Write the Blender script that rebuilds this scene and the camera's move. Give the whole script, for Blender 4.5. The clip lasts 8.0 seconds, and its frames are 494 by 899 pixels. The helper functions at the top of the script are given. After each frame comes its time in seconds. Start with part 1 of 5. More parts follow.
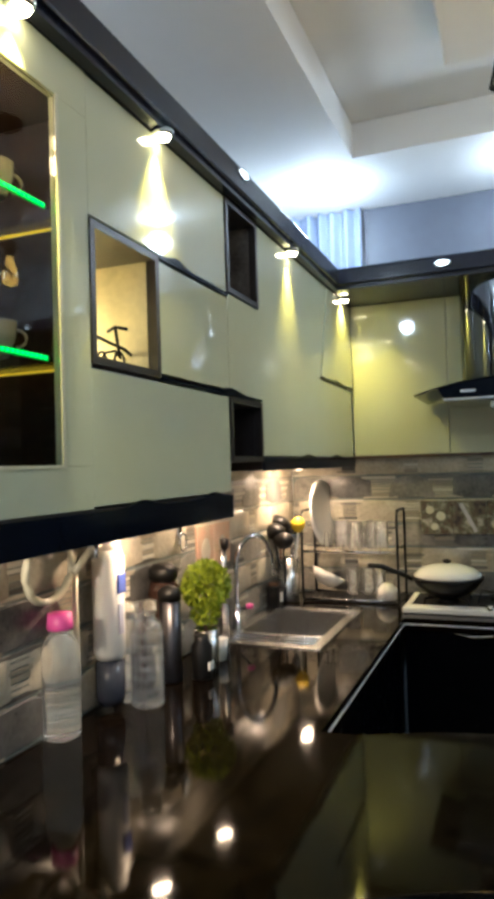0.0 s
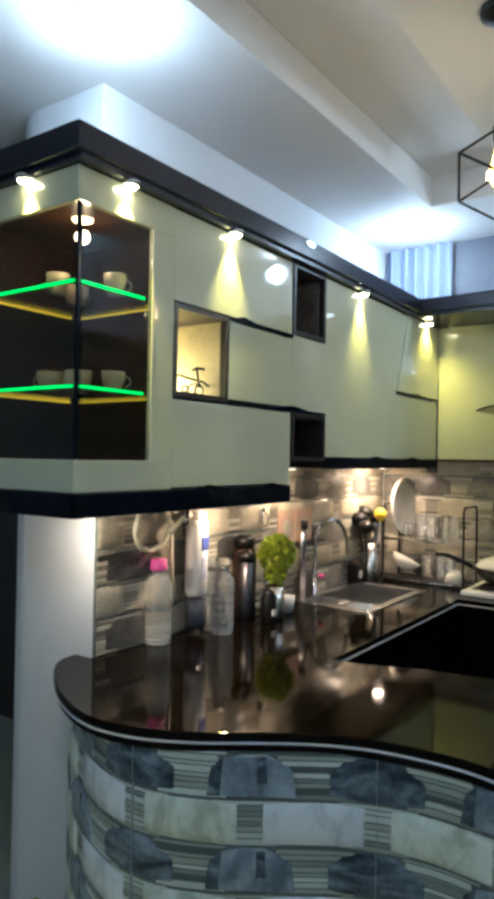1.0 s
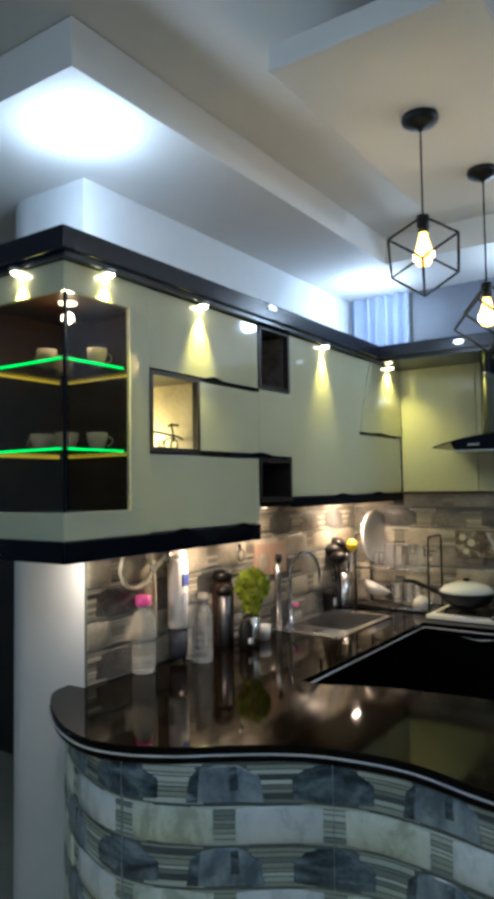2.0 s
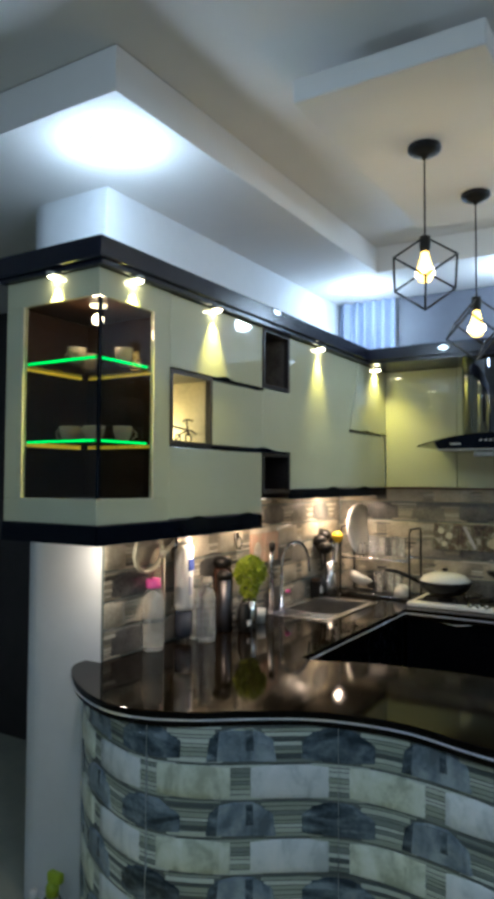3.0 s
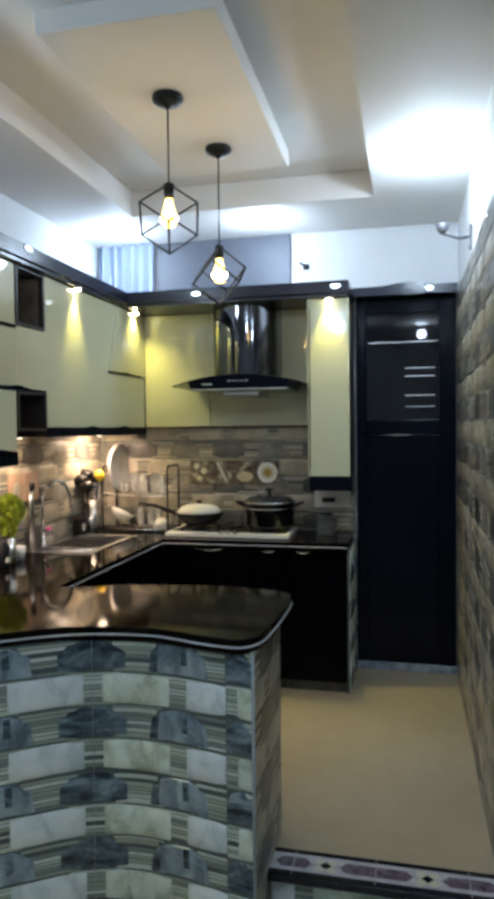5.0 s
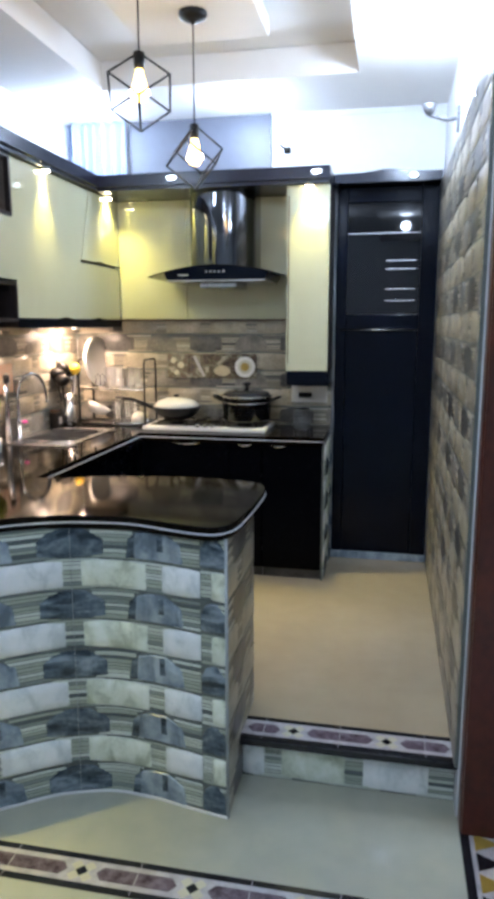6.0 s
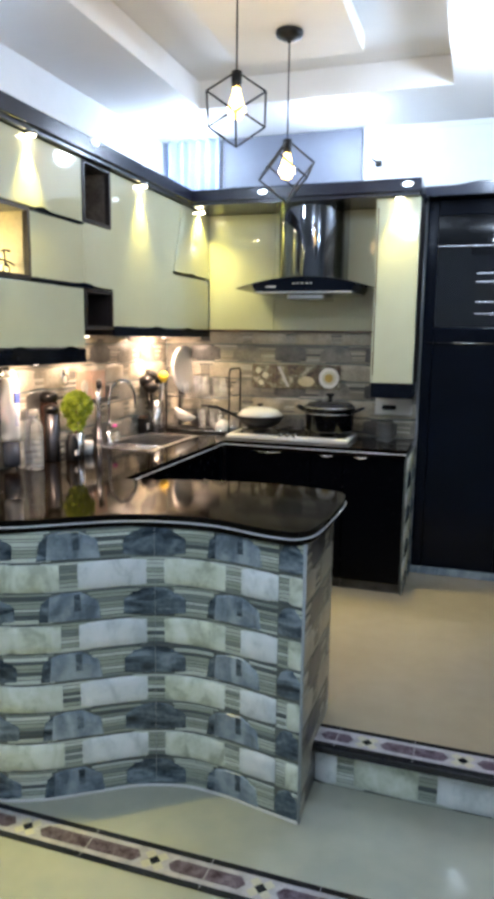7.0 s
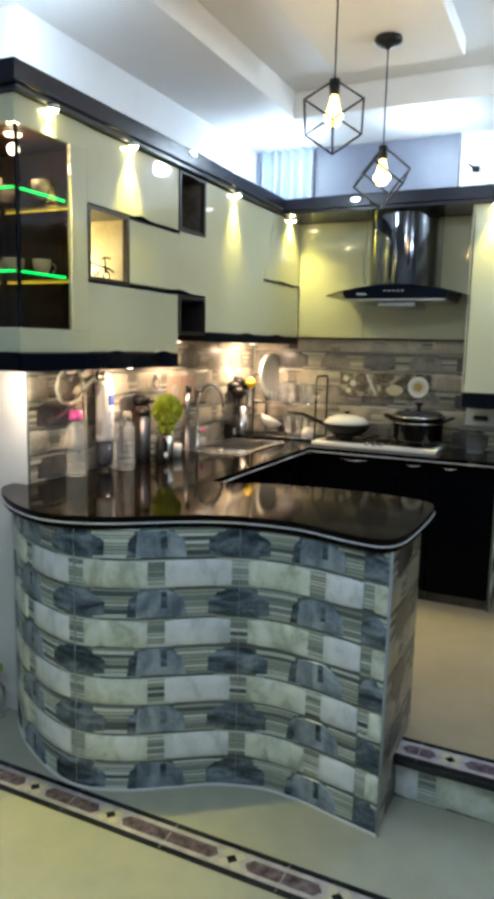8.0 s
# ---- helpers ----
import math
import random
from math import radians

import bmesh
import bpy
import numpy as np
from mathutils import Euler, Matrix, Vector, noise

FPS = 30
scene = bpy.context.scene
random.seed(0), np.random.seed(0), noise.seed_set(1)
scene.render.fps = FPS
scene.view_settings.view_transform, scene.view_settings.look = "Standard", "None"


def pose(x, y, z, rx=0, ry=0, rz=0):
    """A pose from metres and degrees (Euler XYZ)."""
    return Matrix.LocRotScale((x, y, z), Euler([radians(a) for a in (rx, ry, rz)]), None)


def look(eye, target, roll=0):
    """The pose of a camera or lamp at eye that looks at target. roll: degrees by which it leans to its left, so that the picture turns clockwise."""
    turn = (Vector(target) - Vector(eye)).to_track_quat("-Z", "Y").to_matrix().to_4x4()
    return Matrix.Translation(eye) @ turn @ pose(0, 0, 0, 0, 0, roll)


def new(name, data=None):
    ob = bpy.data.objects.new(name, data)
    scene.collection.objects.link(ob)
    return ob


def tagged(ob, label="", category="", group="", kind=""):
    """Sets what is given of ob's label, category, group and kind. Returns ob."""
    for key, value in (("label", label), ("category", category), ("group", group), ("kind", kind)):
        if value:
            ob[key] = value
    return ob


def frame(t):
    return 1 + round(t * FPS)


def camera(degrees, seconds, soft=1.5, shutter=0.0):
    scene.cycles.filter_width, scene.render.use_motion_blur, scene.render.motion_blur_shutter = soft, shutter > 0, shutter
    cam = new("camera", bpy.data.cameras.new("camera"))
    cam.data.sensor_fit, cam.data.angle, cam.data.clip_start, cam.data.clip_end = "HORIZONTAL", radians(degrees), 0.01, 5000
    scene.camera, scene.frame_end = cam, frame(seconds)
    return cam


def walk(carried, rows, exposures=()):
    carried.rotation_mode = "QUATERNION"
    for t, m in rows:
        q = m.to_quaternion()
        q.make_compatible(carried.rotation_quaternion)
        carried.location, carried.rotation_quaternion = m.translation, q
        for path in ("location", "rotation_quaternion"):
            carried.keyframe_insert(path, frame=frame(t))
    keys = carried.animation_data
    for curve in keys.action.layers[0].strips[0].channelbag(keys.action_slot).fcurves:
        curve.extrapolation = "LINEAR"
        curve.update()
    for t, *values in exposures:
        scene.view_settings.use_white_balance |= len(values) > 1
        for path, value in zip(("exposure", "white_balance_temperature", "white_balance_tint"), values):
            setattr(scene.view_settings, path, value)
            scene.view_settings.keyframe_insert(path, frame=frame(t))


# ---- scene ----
cam = camera(39.1, 8.0, soft=5.0)
PATH = [
    (0, (0.764, -3.422, 1.526), (0.036, -1.559, 1.575), -1.7),
    (0.5, (1.003, -3.697, 1.573), (0.073, -1.927, 1.497), -0.2),
    (1, (1.396, -3.869, 1.553), (0.246, -2.233, 1.575), 1.0),
    (1.5, (1.575, -3.94, 1.596), (0.454, -2.285, 1.68), 0.5),
    (2, (1.626, -4.069, 1.613), (0.5, -2.419, 1.716), -0.8),
    (2.2, (1.595, -4.14, 1.643), (0.528, -2.451, 1.736), -0.8),
    (3.3, (1.616, -4.392, 1.596), (0.591, -2.676, 1.675), 1.1),
    (3.5, (1.627, -4.427, 1.594), (0.709, -2.651, 1.671), 1.2),
    (4, (1.663, -4.466, 1.591), (0.897, -2.624, 1.717), 1.0),
    (4.5, (1.702, -4.472, 1.585), (1.105, -2.565, 1.666), 0.6),
    (5, (1.746, -4.461, 1.542), (1.293, -2.514, 1.482), -0.6),
    (5.2, (1.758, -4.452, 1.567), (1.383, -2.494, 1.408), 0.1),
    (6.5, (1.769, -4.484, 1.505), (1.316, -2.572, 1.129), 0.8),
    (7, (1.771, -4.511, 1.508), (1.153, -2.635, 1.191), 0.7),
    (7.5, (1.759, -4.533, 1.506), (1.021, -2.697, 1.215), 0.6),
    (8, (1.758, -4.536, 1.493), (0.92, -2.744, 1.198), 1.3),
]
EXPO = [(0.0, 0.02, 5950, 8), (0.5, 0.20, 5750, 8), (1.0, -0.06, 5620, 7), (2.2, -0.36, 5600, 8), (3.5, -0.28, 5580, 6), (4.5, -0.34, 5900, 8), (5.0, 0.02, 6000, 10), (6.4, 0.85, 5750, 18), (7.0, 0.72, 5850, 15), (7.5, 0.55, 5950, 11), (8.0, 0.42, 6050, 9)]
walk(cam, [(t, look(eye, target, roll)) for t, eye, target, roll in PATH], EXPO)

# ---- world and light ----
world = bpy.data.worlds.new("night")
scene.world = world
world.use_nodes = True
world.node_tree.nodes["Background"].inputs[0].default_value = (0.5, 0.65, 1.0, 1)
world.node_tree.nodes["Background"].inputs[1].default_value = 0.02


def lamp(name, kind, where, power, color, size=0.05, aim=None, angle=None, blend=0.4):
    data = bpy.data.lights.new(name, kind)
    data.energy, data.color = power, color
    if kind == "AREA":
        data.shape, data.size = "DISK", size
    else:
        data.shadow_soft_size = size
    if kind == "SPOT":
        data.spot_size, data.spot_blend = radians(angle), blend
    ob = new(name, data)
    ob.matrix_world = look(where, aim or (where[0], where[1] + 1e-4, where[2] - 1))
    return ob


COOL, WARM, BULB = (0.72, 0.87, 1.0), (1.0, 0.82, 0.18), (1.0, 0.72, 0.40)
STEP = -0.188         # level of the lower floor; the kitchen floor is 0
TOP = 0.88            # worktop
SOFFIT, HIGH = 2.80, 2.95
# The last entry is an unseen fill light, added to brighten the peninsula front.
DOWNLIGHTS = [(0.887, -0.34), (-0.02, -0.33), (1.85, -1.15), (-0.08, -2.52), (1.90, -4.2), (0.9, -4.9)]
for x, y in DOWNLIGHTS:
    lamp("downlight_lamp", "POINT", (x, y, (SOFFIT if (x > 1.58 or y > -2.77) else HIGH) - 0.14), 9 if y > -0.5 else (24 if x < 1.5 and y < -4 else (10 if x < 0.5 else (15 if y > -2 else 13))), COOL, 0.05)
CORNICE_SPOTS = [(0.022, -2.494), (0.022, -2.0), (0.022, -1.015), (0.022, -0.20), (-0.195, -2.68), (1.29, -0.352)]
for x, y in CORNICE_SPOTS:
    lamp("cornice_spot_lamp", "SPOT", (x, y, 2.285), 24.0 if y > -0.3 else (58.0 if y < -2.4 else 38.0), WARM, 0.012, None, 120 if y > -0.3 else 66, 1.0)
UNDER = [(-0.17, -1.755, 1.358, 3.4), (-0.22, -1.22, 1.488, 3.2), (-0.20, -0.30, 1.488, 7.0)]
for x, y, z, power in UNDER:
    lamp("under_cabinet_lamp", "AREA", (x, y, z), power, (1.0, 0.68, 0.42), 0.05, (x - 0.05, y + 0.02, z - 0.16))
lamp("pier_lamp", "AREA", (-0.27, -2.44, 1.358), 1.9, (1.0, 0.78, 0.55), 0.05, (-0.30, -2.26, 1.15))
lamp("niche_lamp", "POINT", (-0.265, -2.125, 1.805), 2.9, (1.0, 0.86, 0.42), 0.02)
lamp("display_lamp", "POINT", (-0.13, -2.53, 2.17), 1.3, (1.0, 0.72, 0.38), 0.02)
PENDANTS = [(0.858, -1.915, 2.345, 108.0), (0.915, -1.40, 2.235, 150.0)]
for x, y, z, turn in PENDANTS:
    lamp("pendant_lamp", "POINT", (x, y, z), 3.0, BULB, 0.03)

# ---- materials ----


def mat(name, color, rough=0.5, metal=0.0, spec=0.5, noise_scale=0.0, amount=0.0, bump=0.0, color2=None, random_mix=0.0, coat=0.0):
    m = bpy.data.materials.new(name)
    m.use_nodes = True
    nt = m.node_tree
    b = nt.nodes["Principled BSDF"]
    b.inputs["Base Color"].default_value = (*color, 1)
    b.inputs["Roughness"].default_value = rough
    b.inputs["Metallic"].default_value = metal
    b.inputs["Specular IOR Level"].default_value = spec
    b.inputs["Coat Weight"].default_value = coat
    b.inputs["Coat Roughness"].default_value = 0.05
    if noise_scale:
        tc = nt.nodes.new("ShaderNodeTexCoord")
        n1, n2 = nt.nodes.new("ShaderNodeTexNoise"), nt.nodes.new("ShaderNodeTexNoise")
        n1.inputs["Scale"].default_value, n2.inputs["Scale"].default_value = noise_scale, noise_scale * 7
        n1.inputs["Detail"].default_value = 5
        mixn = nt.nodes.new("ShaderNodeMath")
        mixn.operation = "MULTIPLY_ADD"
        mixn.inputs[1].default_value = 0.65
        half = nt.nodes.new("ShaderNodeMath")
        half.operation = "MULTIPLY"
        half.inputs[1].default_value = 0.35
        for n in (n1, n2):
            nt.links.new(tc.outputs["Object"], n.inputs["Vector"])
        nt.links.new(n2.outputs["Fac"], half.inputs[0])
        nt.links.new(n1.outputs["Fac"], mixn.inputs[0])
        nt.links.new(half.outputs[0], mixn.inputs[2])
        ramp = nt.nodes.new("ShaderNodeValToRGB")
        c2 = color2 or tuple(c * (1 - amount) for c in color)
        ramp.color_ramp.elements[0].position, ramp.color_ramp.elements[1].position = 0.36, 0.64
        ramp.color_ramp.elements[0].color, ramp.color_ramp.elements[1].color = (*c2, 1), (*color, 1)
        nt.links.new(mixn.outputs[0], ramp.inputs["Fac"])
        out = ramp.outputs["Color"]
        if random_mix:
            info = nt.nodes.new("ShaderNodeObjectInfo")
            hsv = nt.nodes.new("ShaderNodeHueSaturation")
            span = nt.nodes.new("ShaderNodeMapRange")
            span.inputs["To Min"].default_value, span.inputs["To Max"].default_value = 1 - random_mix, 1 + random_mix
            nt.links.new(info.outputs["Random"], span.inputs["Value"])
            nt.links.new(span.outputs["Result"], hsv.inputs["Value"])
            nt.links.new(out, hsv.inputs["Color"])
            out = hsv.outputs["Color"]
        nt.links.new(out, b.inputs["Base Color"])
        rr = nt.nodes.new("ShaderNodeMapRange")
        rr.inputs["To Min"].default_value, rr.inputs["To Max"].default_value = rough * 0.8, min(1.0, rough * 1.25)
        nt.links.new(n2.outputs["Fac"], rr.inputs["Value"])
        nt.links.new(rr.outputs["Result"], b.inputs["Roughness"])
        if bump:
            bp = nt.nodes.new("ShaderNodeBump")
            bp.inputs["Strength"].default_value, bp.inputs["Distance"].default_value = bump, 0.004
            nt.links.new(mixn.outputs[0], bp.inputs["Height"])
            nt.links.new(bp.outputs["Normal"], b.inputs["Normal"])
    return m


def glow(name, color, strength):
    m = bpy.data.materials.new(name)
    m.use_nodes = True
    b = m.node_tree.nodes["Principled BSDF"]
    b.inputs["Base Color"].default_value = (*color, 1)
    b.inputs["Emission Color"].default_value = (*color, 1)
    b.inputs["Emission Strength"].default_value = strength
    return m


def glass(name, color=(1, 1, 1), rough=0.0, ior=1.45, coat=0.0):
    m = bpy.data.materials.new(name)
    m.use_nodes = True
    b = m.node_tree.nodes["Principled BSDF"]
    b.inputs["Base Color"].default_value = (*color, 1)
    b.inputs["Roughness"].default_value = rough
    b.inputs["Transmission Weight"].default_value = 1.0
    b.inputs["Coat Weight"].default_value = coat
    b.inputs["IOR"].default_value = ior
    return m


WALL = mat("white_wall_paint", (0.74, 0.76, 0.78), 0.6, noise_scale=3, amount=0.05, bump=0.05)
CEIL = mat("ceiling_paint", (0.78, 0.76, 0.73), 0.7, noise_scale=2, amount=0.04)
# Blue in this base colour stands for the ceiling's sheen on black gloss.
CORNICE = mat("black_board_blue_sheen", (0.010, 0.013, 0.030), 0.22, spec=0.5, noise_scale=5, amount=0.2)
BASEBLACK = mat("black_satin_laminate", (0.0016, 0.002, 0.0035), 0.25, spec=0.04, noise_scale=6, amount=0.2)
CREAM = mat("cream_high_gloss_laminate", (0.56, 0.57, 0.40), 0.055, noise_scale=1.5, amount=0.04, coat=0.4)
BLACK = mat("black_gloss_laminate", (0.004, 0.006, 0.012), 0.12, spec=0.1, noise_scale=6, amount=0.2)
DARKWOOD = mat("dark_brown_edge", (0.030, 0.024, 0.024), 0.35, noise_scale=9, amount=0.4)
GRANITE = mat("polished_black_brown_granite", (0.0065, 0.0042, 0.0025), 0.055, noise_scale=30, color2=(0.0016, 0.0013, 0.001), spec=0.13, bump=0.02)
FLOOR = mat("polished_beige_floor_tile", (0.44, 0.37, 0.26), 0.05, noise_scale=1.6, color2=(0.39, 0.33, 0.23))
FLOOR2 = mat("polished_cream_floor_tile", (0.50, 0.505, 0.40), 0.11, noise_scale=1.8, color2=(0.42, 0.435, 0.36))
SPLASHDARK = mat("brown_grey_relief_tile", (0.125, 0.122, 0.115), 0.3, noise_scale=10, color2=(0.035, 0.036, 0.036), bump=0.3, random_mix=0.3)
SPLASHMID = mat("warm_grey_relief_tile", (0.27, 0.255, 0.22), 0.3, noise_scale=10, color2=(0.12, 0.115, 0.10), bump=0.3, random_mix=0.25)
SPLASHPALE = mat("cream_relief_tile", (0.45, 0.41, 0.32), 0.3, noise_scale=9, color2=(0.27, 0.245, 0.185), bump=0.25, random_mix=0.15)
GROUT = mat("dark_tile_body", (0.14, 0.165, 0.155), 0.35, noise_scale=14, amount=0.3)
STEEL = mat("brushed_stainless_steel", (0.62, 0.62, 0.62), 0.25, 1.0, noise_scale=40, amount=0.15)
STRIPMETAL = mat("pale_edge_metal", (0.62, 0.63, 0.68), 0.3, noise_scale=20, amount=0.15)
DARKSTEEL = mat("grey_painted_metal", (0.09, 0.09, 0.095), 0.4, noise_scale=20, amount=0.2)
CHROME = mat("chrome", (0.8, 0.8, 0.82), 0.06, 1.0)
METALBLACK = mat("black_painted_metal", (0.006, 0.006, 0.006), 0.4, spec=0.3, noise_scale=20, amount=0.3)
MAHOGANY = mat("mahogany_door_wood", (0.10, 0.022, 0.012), 0.3, noise_scale=5, color2=(0.05, 0.012, 0.008))
LEDWHITE = glow("led_white", (0.80, 0.92, 1.0), 22)
CORNICELED = glow("cornice_led_white", (0.80, 0.90, 1.0), 5)
DOORBLACK = mat("blue_black_gloss_door", (0.0026, 0.0045, 0.011), 0.12, spec=0.12, noise_scale=4, amount=0.3)

CLEAR = glass("clear_plastic", (0.97, 0.99, 1.0), 0.03, 1.2, 1.0)
CLEAR.node_tree.nodes["Principled BSDF"].inputs["Transmission Weight"].default_value = 0.97
PANE = glass("thin_glass", (0.96, 0.98, 0.97), 0.0, 1.12)
TUMBLER = glass("drinking_glass", (0.99, 0.99, 0.99), 0.04, 1.16, 1.0)
TUMBLER.node_tree.nodes["Principled BSDF"].inputs["Transmission Weight"].default_value = 0.93
DISPLAY = glass("display_pane", (0.86, 0.86, 0.86), 0.0, 1.27)
FROST = mat("blue_grey_window_blind", (0.12, 0.13, 0.165), 0.5, noise_scale=3, amount=0.15)
WHITE = mat("white_plastic", (0.78, 0.78, 0.76), 0.35, noise_scale=12, amount=0.05)
CERAMIC = mat("white_glazed_ceramic", (0.80, 0.78, 0.72), 0.12, noise_scale=10, amount=0.05)
PINK = mat("pink_plastic", (0.75, 0.10, 0.38), 0.4)
BLUE = mat("blue_label", (0.05, 0.08, 0.30), 0.5)
GREEN = mat("yellow_green_foliage", (0.33, 0.40, 0.012), 0.6, noise_scale=40, color2=(0.12, 0.19, 0.008), random_mix=0.2)
YELLOW = mat("yellow_plastic", (0.75, 0.52, 0.02), 0.5)
BROWN = mat("brown_wood", (0.11, 0.060, 0.032), 0.4, noise_scale=8, color2=(0.05, 0.028, 0.018))
BEIGE = mat("beige_niche_lining", (0.60, 0.52, 0.34), 0.4, noise_scale=7, color2=(0.44, 0.38, 0.26))
LID = mat("cream_enamel_lid", (0.62, 0.60, 0.46), 0.25, noise_scale=12, amount=0.08)
PURPLE = mat("purple_brown_marble", (0.055, 0.034, 0.045), 0.2, noise_scale=34, color2=(0.22, 0.18, 0.22))
MARBLE = mat("grey_white_marble", (0.58, 0.56, 0.59), 0.2, noise_scale=22, amount=0.35)
INK = mat("black_marble", (0.014, 0.014, 0.02), 0.2, noise_scale=30, amount=0.3)
GOLD = mat("ochre_tile", (0.42, 0.28, 0.05), 0.3, noise_scale=30, amount=0.2)
GREENLED = glow("green_led_strip", (0.003, 0.60, 0.045), 0.6)
GREENDOT = glow("green_led_points", (0.03, 1.0, 0.16), 2.5)
YELLOWLED = glow("yellow_led_strip", (1.0, 0.70, 0.03), 0.5)
WARMLED = glow("warm_spot_face", (1.0, 0.86, 0.5), 45)
UNDERLED = glow("under_cabinet_tube", (1.0, 0.82, 0.6), 5)
FILAMENT = glow("bulb_filament", (1.0, 0.80, 0.45), 30)
def stone_mat(name, dark, mid, light, stretch, rough=0.24, bump=0.35, vary=0.08):
    """Glazed relief stone: broad cleft bands in three tones under a fine grain."""
    m = mat(name, mid, rough)
    nt = m.node_tree
    b = nt.nodes["Principled BSDF"]
    tc, mp, info = nt.nodes.new("ShaderNodeTexCoord"), nt.nodes.new("ShaderNodeMapping"), nt.nodes.new("ShaderNodeObjectInfo")
    mp.inputs["Scale"].default_value = stretch
    shift = nt.nodes.new("ShaderNodeMath")
    shift.operation = "MULTIPLY"
    shift.inputs[1].default_value = 9.0
    nt.links.new(info.outputs["Random"], shift.inputs[0])
    nt.links.new(shift.outputs[0], mp.inputs["Location"])
    nt.links.new(tc.outputs["Object"], mp.inputs["Vector"])
    broad, fine = nt.nodes.new("ShaderNodeTexNoise"), nt.nodes.new("ShaderNodeTexNoise")
    broad.inputs["Scale"].default_value, broad.inputs["Detail"].default_value = 1.0, 3
    broad.inputs["Distortion"].default_value = 0.6
    fine.inputs["Scale"].default_value, fine.inputs["Detail"].default_value = 70, 4
    nt.links.new(mp.outputs["Vector"], broad.inputs["Vector"])
    nt.links.new(tc.outputs["Object"], fine.inputs["Vector"])
    add = nt.nodes.new("ShaderNodeMath")
    add.operation = "MULTIPLY_ADD"
    add.inputs[1].default_value = 0.22
    nt.links.new(fine.outputs["Fac"], add.inputs[0])
    nt.links.new(broad.outputs["Fac"], add.inputs[2])
    ramp = nt.nodes.new("ShaderNodeValToRGB")
    ramp.color_ramp.elements[0].position, ramp.color_ramp.elements[0].color = 0.46, (*dark, 1)
    ramp.color_ramp.elements[1].position, ramp.color_ramp.elements[1].color = 0.78, (*light, 1)
    ramp.color_ramp.elements.new(0.60).color = (*mid, 1)
    nt.links.new(add.outputs[0], ramp.inputs["Fac"])
    hsv, span = nt.nodes.new("ShaderNodeHueSaturation"), nt.nodes.new("ShaderNodeMapRange")
    span.inputs["To Min"].default_value, span.inputs["To Max"].default_value = 1 - vary, 1 + vary
    nt.links.new(info.outputs["Random"], span.inputs["Value"])
    nt.links.new(span.outputs["Result"], hsv.inputs["Value"])
    nt.links.new(ramp.outputs["Color"], hsv.inputs["Color"])
    nt.links.new(hsv.outputs["Color"], b.inputs["Base Color"])
    bp = nt.nodes.new("ShaderNodeBump")
    bp.inputs["Strength"].default_value, bp.inputs["Distance"].default_value = bump, 0.006
    nt.links.new(add.outputs[0], bp.inputs["Height"])
    nt.links.new(bp.outputs["Normal"], b.inputs["Normal"])
    return m


SLATE = stone_mat("dark_slate_relief_tile", (0.022, 0.036, 0.05), (0.085, 0.12, 0.15), (0.27, 0.33, 0.38), (7, 7, 20))
GREYSTONE = stone_mat("grey_faceted_relief_tile", (0.13, 0.17, 0.21), (0.25, 0.31, 0.365), (0.42, 0.49, 0.54), (12, 12, 6))
PALESTONE = stone_mat("pale_grey_relief_tile", (0.68, 0.73, 0.73), (0.86, 0.90, 0.90), (0.94, 0.96, 0.96), (14, 14, 8), vary=0.06)
BEIGESTONE = stone_mat("beige_relief_tile", (0.50, 0.55, 0.42), (0.75, 0.80, 0.66), (0.90, 0.94, 0.84), (13, 13, 9), vary=0.06)
JOINT = mat("pale_grey_joint", (0.42, 0.46, 0.47), 0.4, noise_scale=20, amount=0.2)


def strata_mat(name, colours):
    m = mat(name, colours[0], 0.35, noise_scale=25, amount=0.3)
    nt = m.node_tree
    geo, ramp = nt.nodes.new("ShaderNodeNewGeometry"), nt.nodes.new("ShaderNodeValToRGB")
    ramp.color_ramp.interpolation = "CONSTANT"
    ramp.color_ramp.elements[0].color = (*colours[0], 1)
    ramp.color_ramp.elements[1].position, ramp.color_ramp.elements[1].color = 0.09, (*colours[1], 1)
    for pos, col in zip((0.42, 0.66, 0.80), colours[2:]):
        ramp.color_ramp.elements.new(pos).color = (*col, 1)
    nt.links.new(geo.outputs["Random Per Island"], ramp.inputs["Fac"])
    nt.links.new(ramp.outputs["Color"], nt.nodes["Principled BSDF"].inputs["Base Color"])
    return m


STRATA = strata_mat("layered_stone_strips", ((0.09, 0.11, 0.11), (0.38, 0.42, 0.34), (0.56, 0.61, 0.52), (0.24, 0.28, 0.25), (0.66, 0.71, 0.64)))
STRATAWARM = strata_mat("warm_layered_stone_strips", ((0.05, 0.046, 0.04), (0.24, 0.215, 0.16), (0.36, 0.33, 0.26), (0.14, 0.13, 0.11), (0.46, 0.43, 0.35)))

# ---- building helpers ----


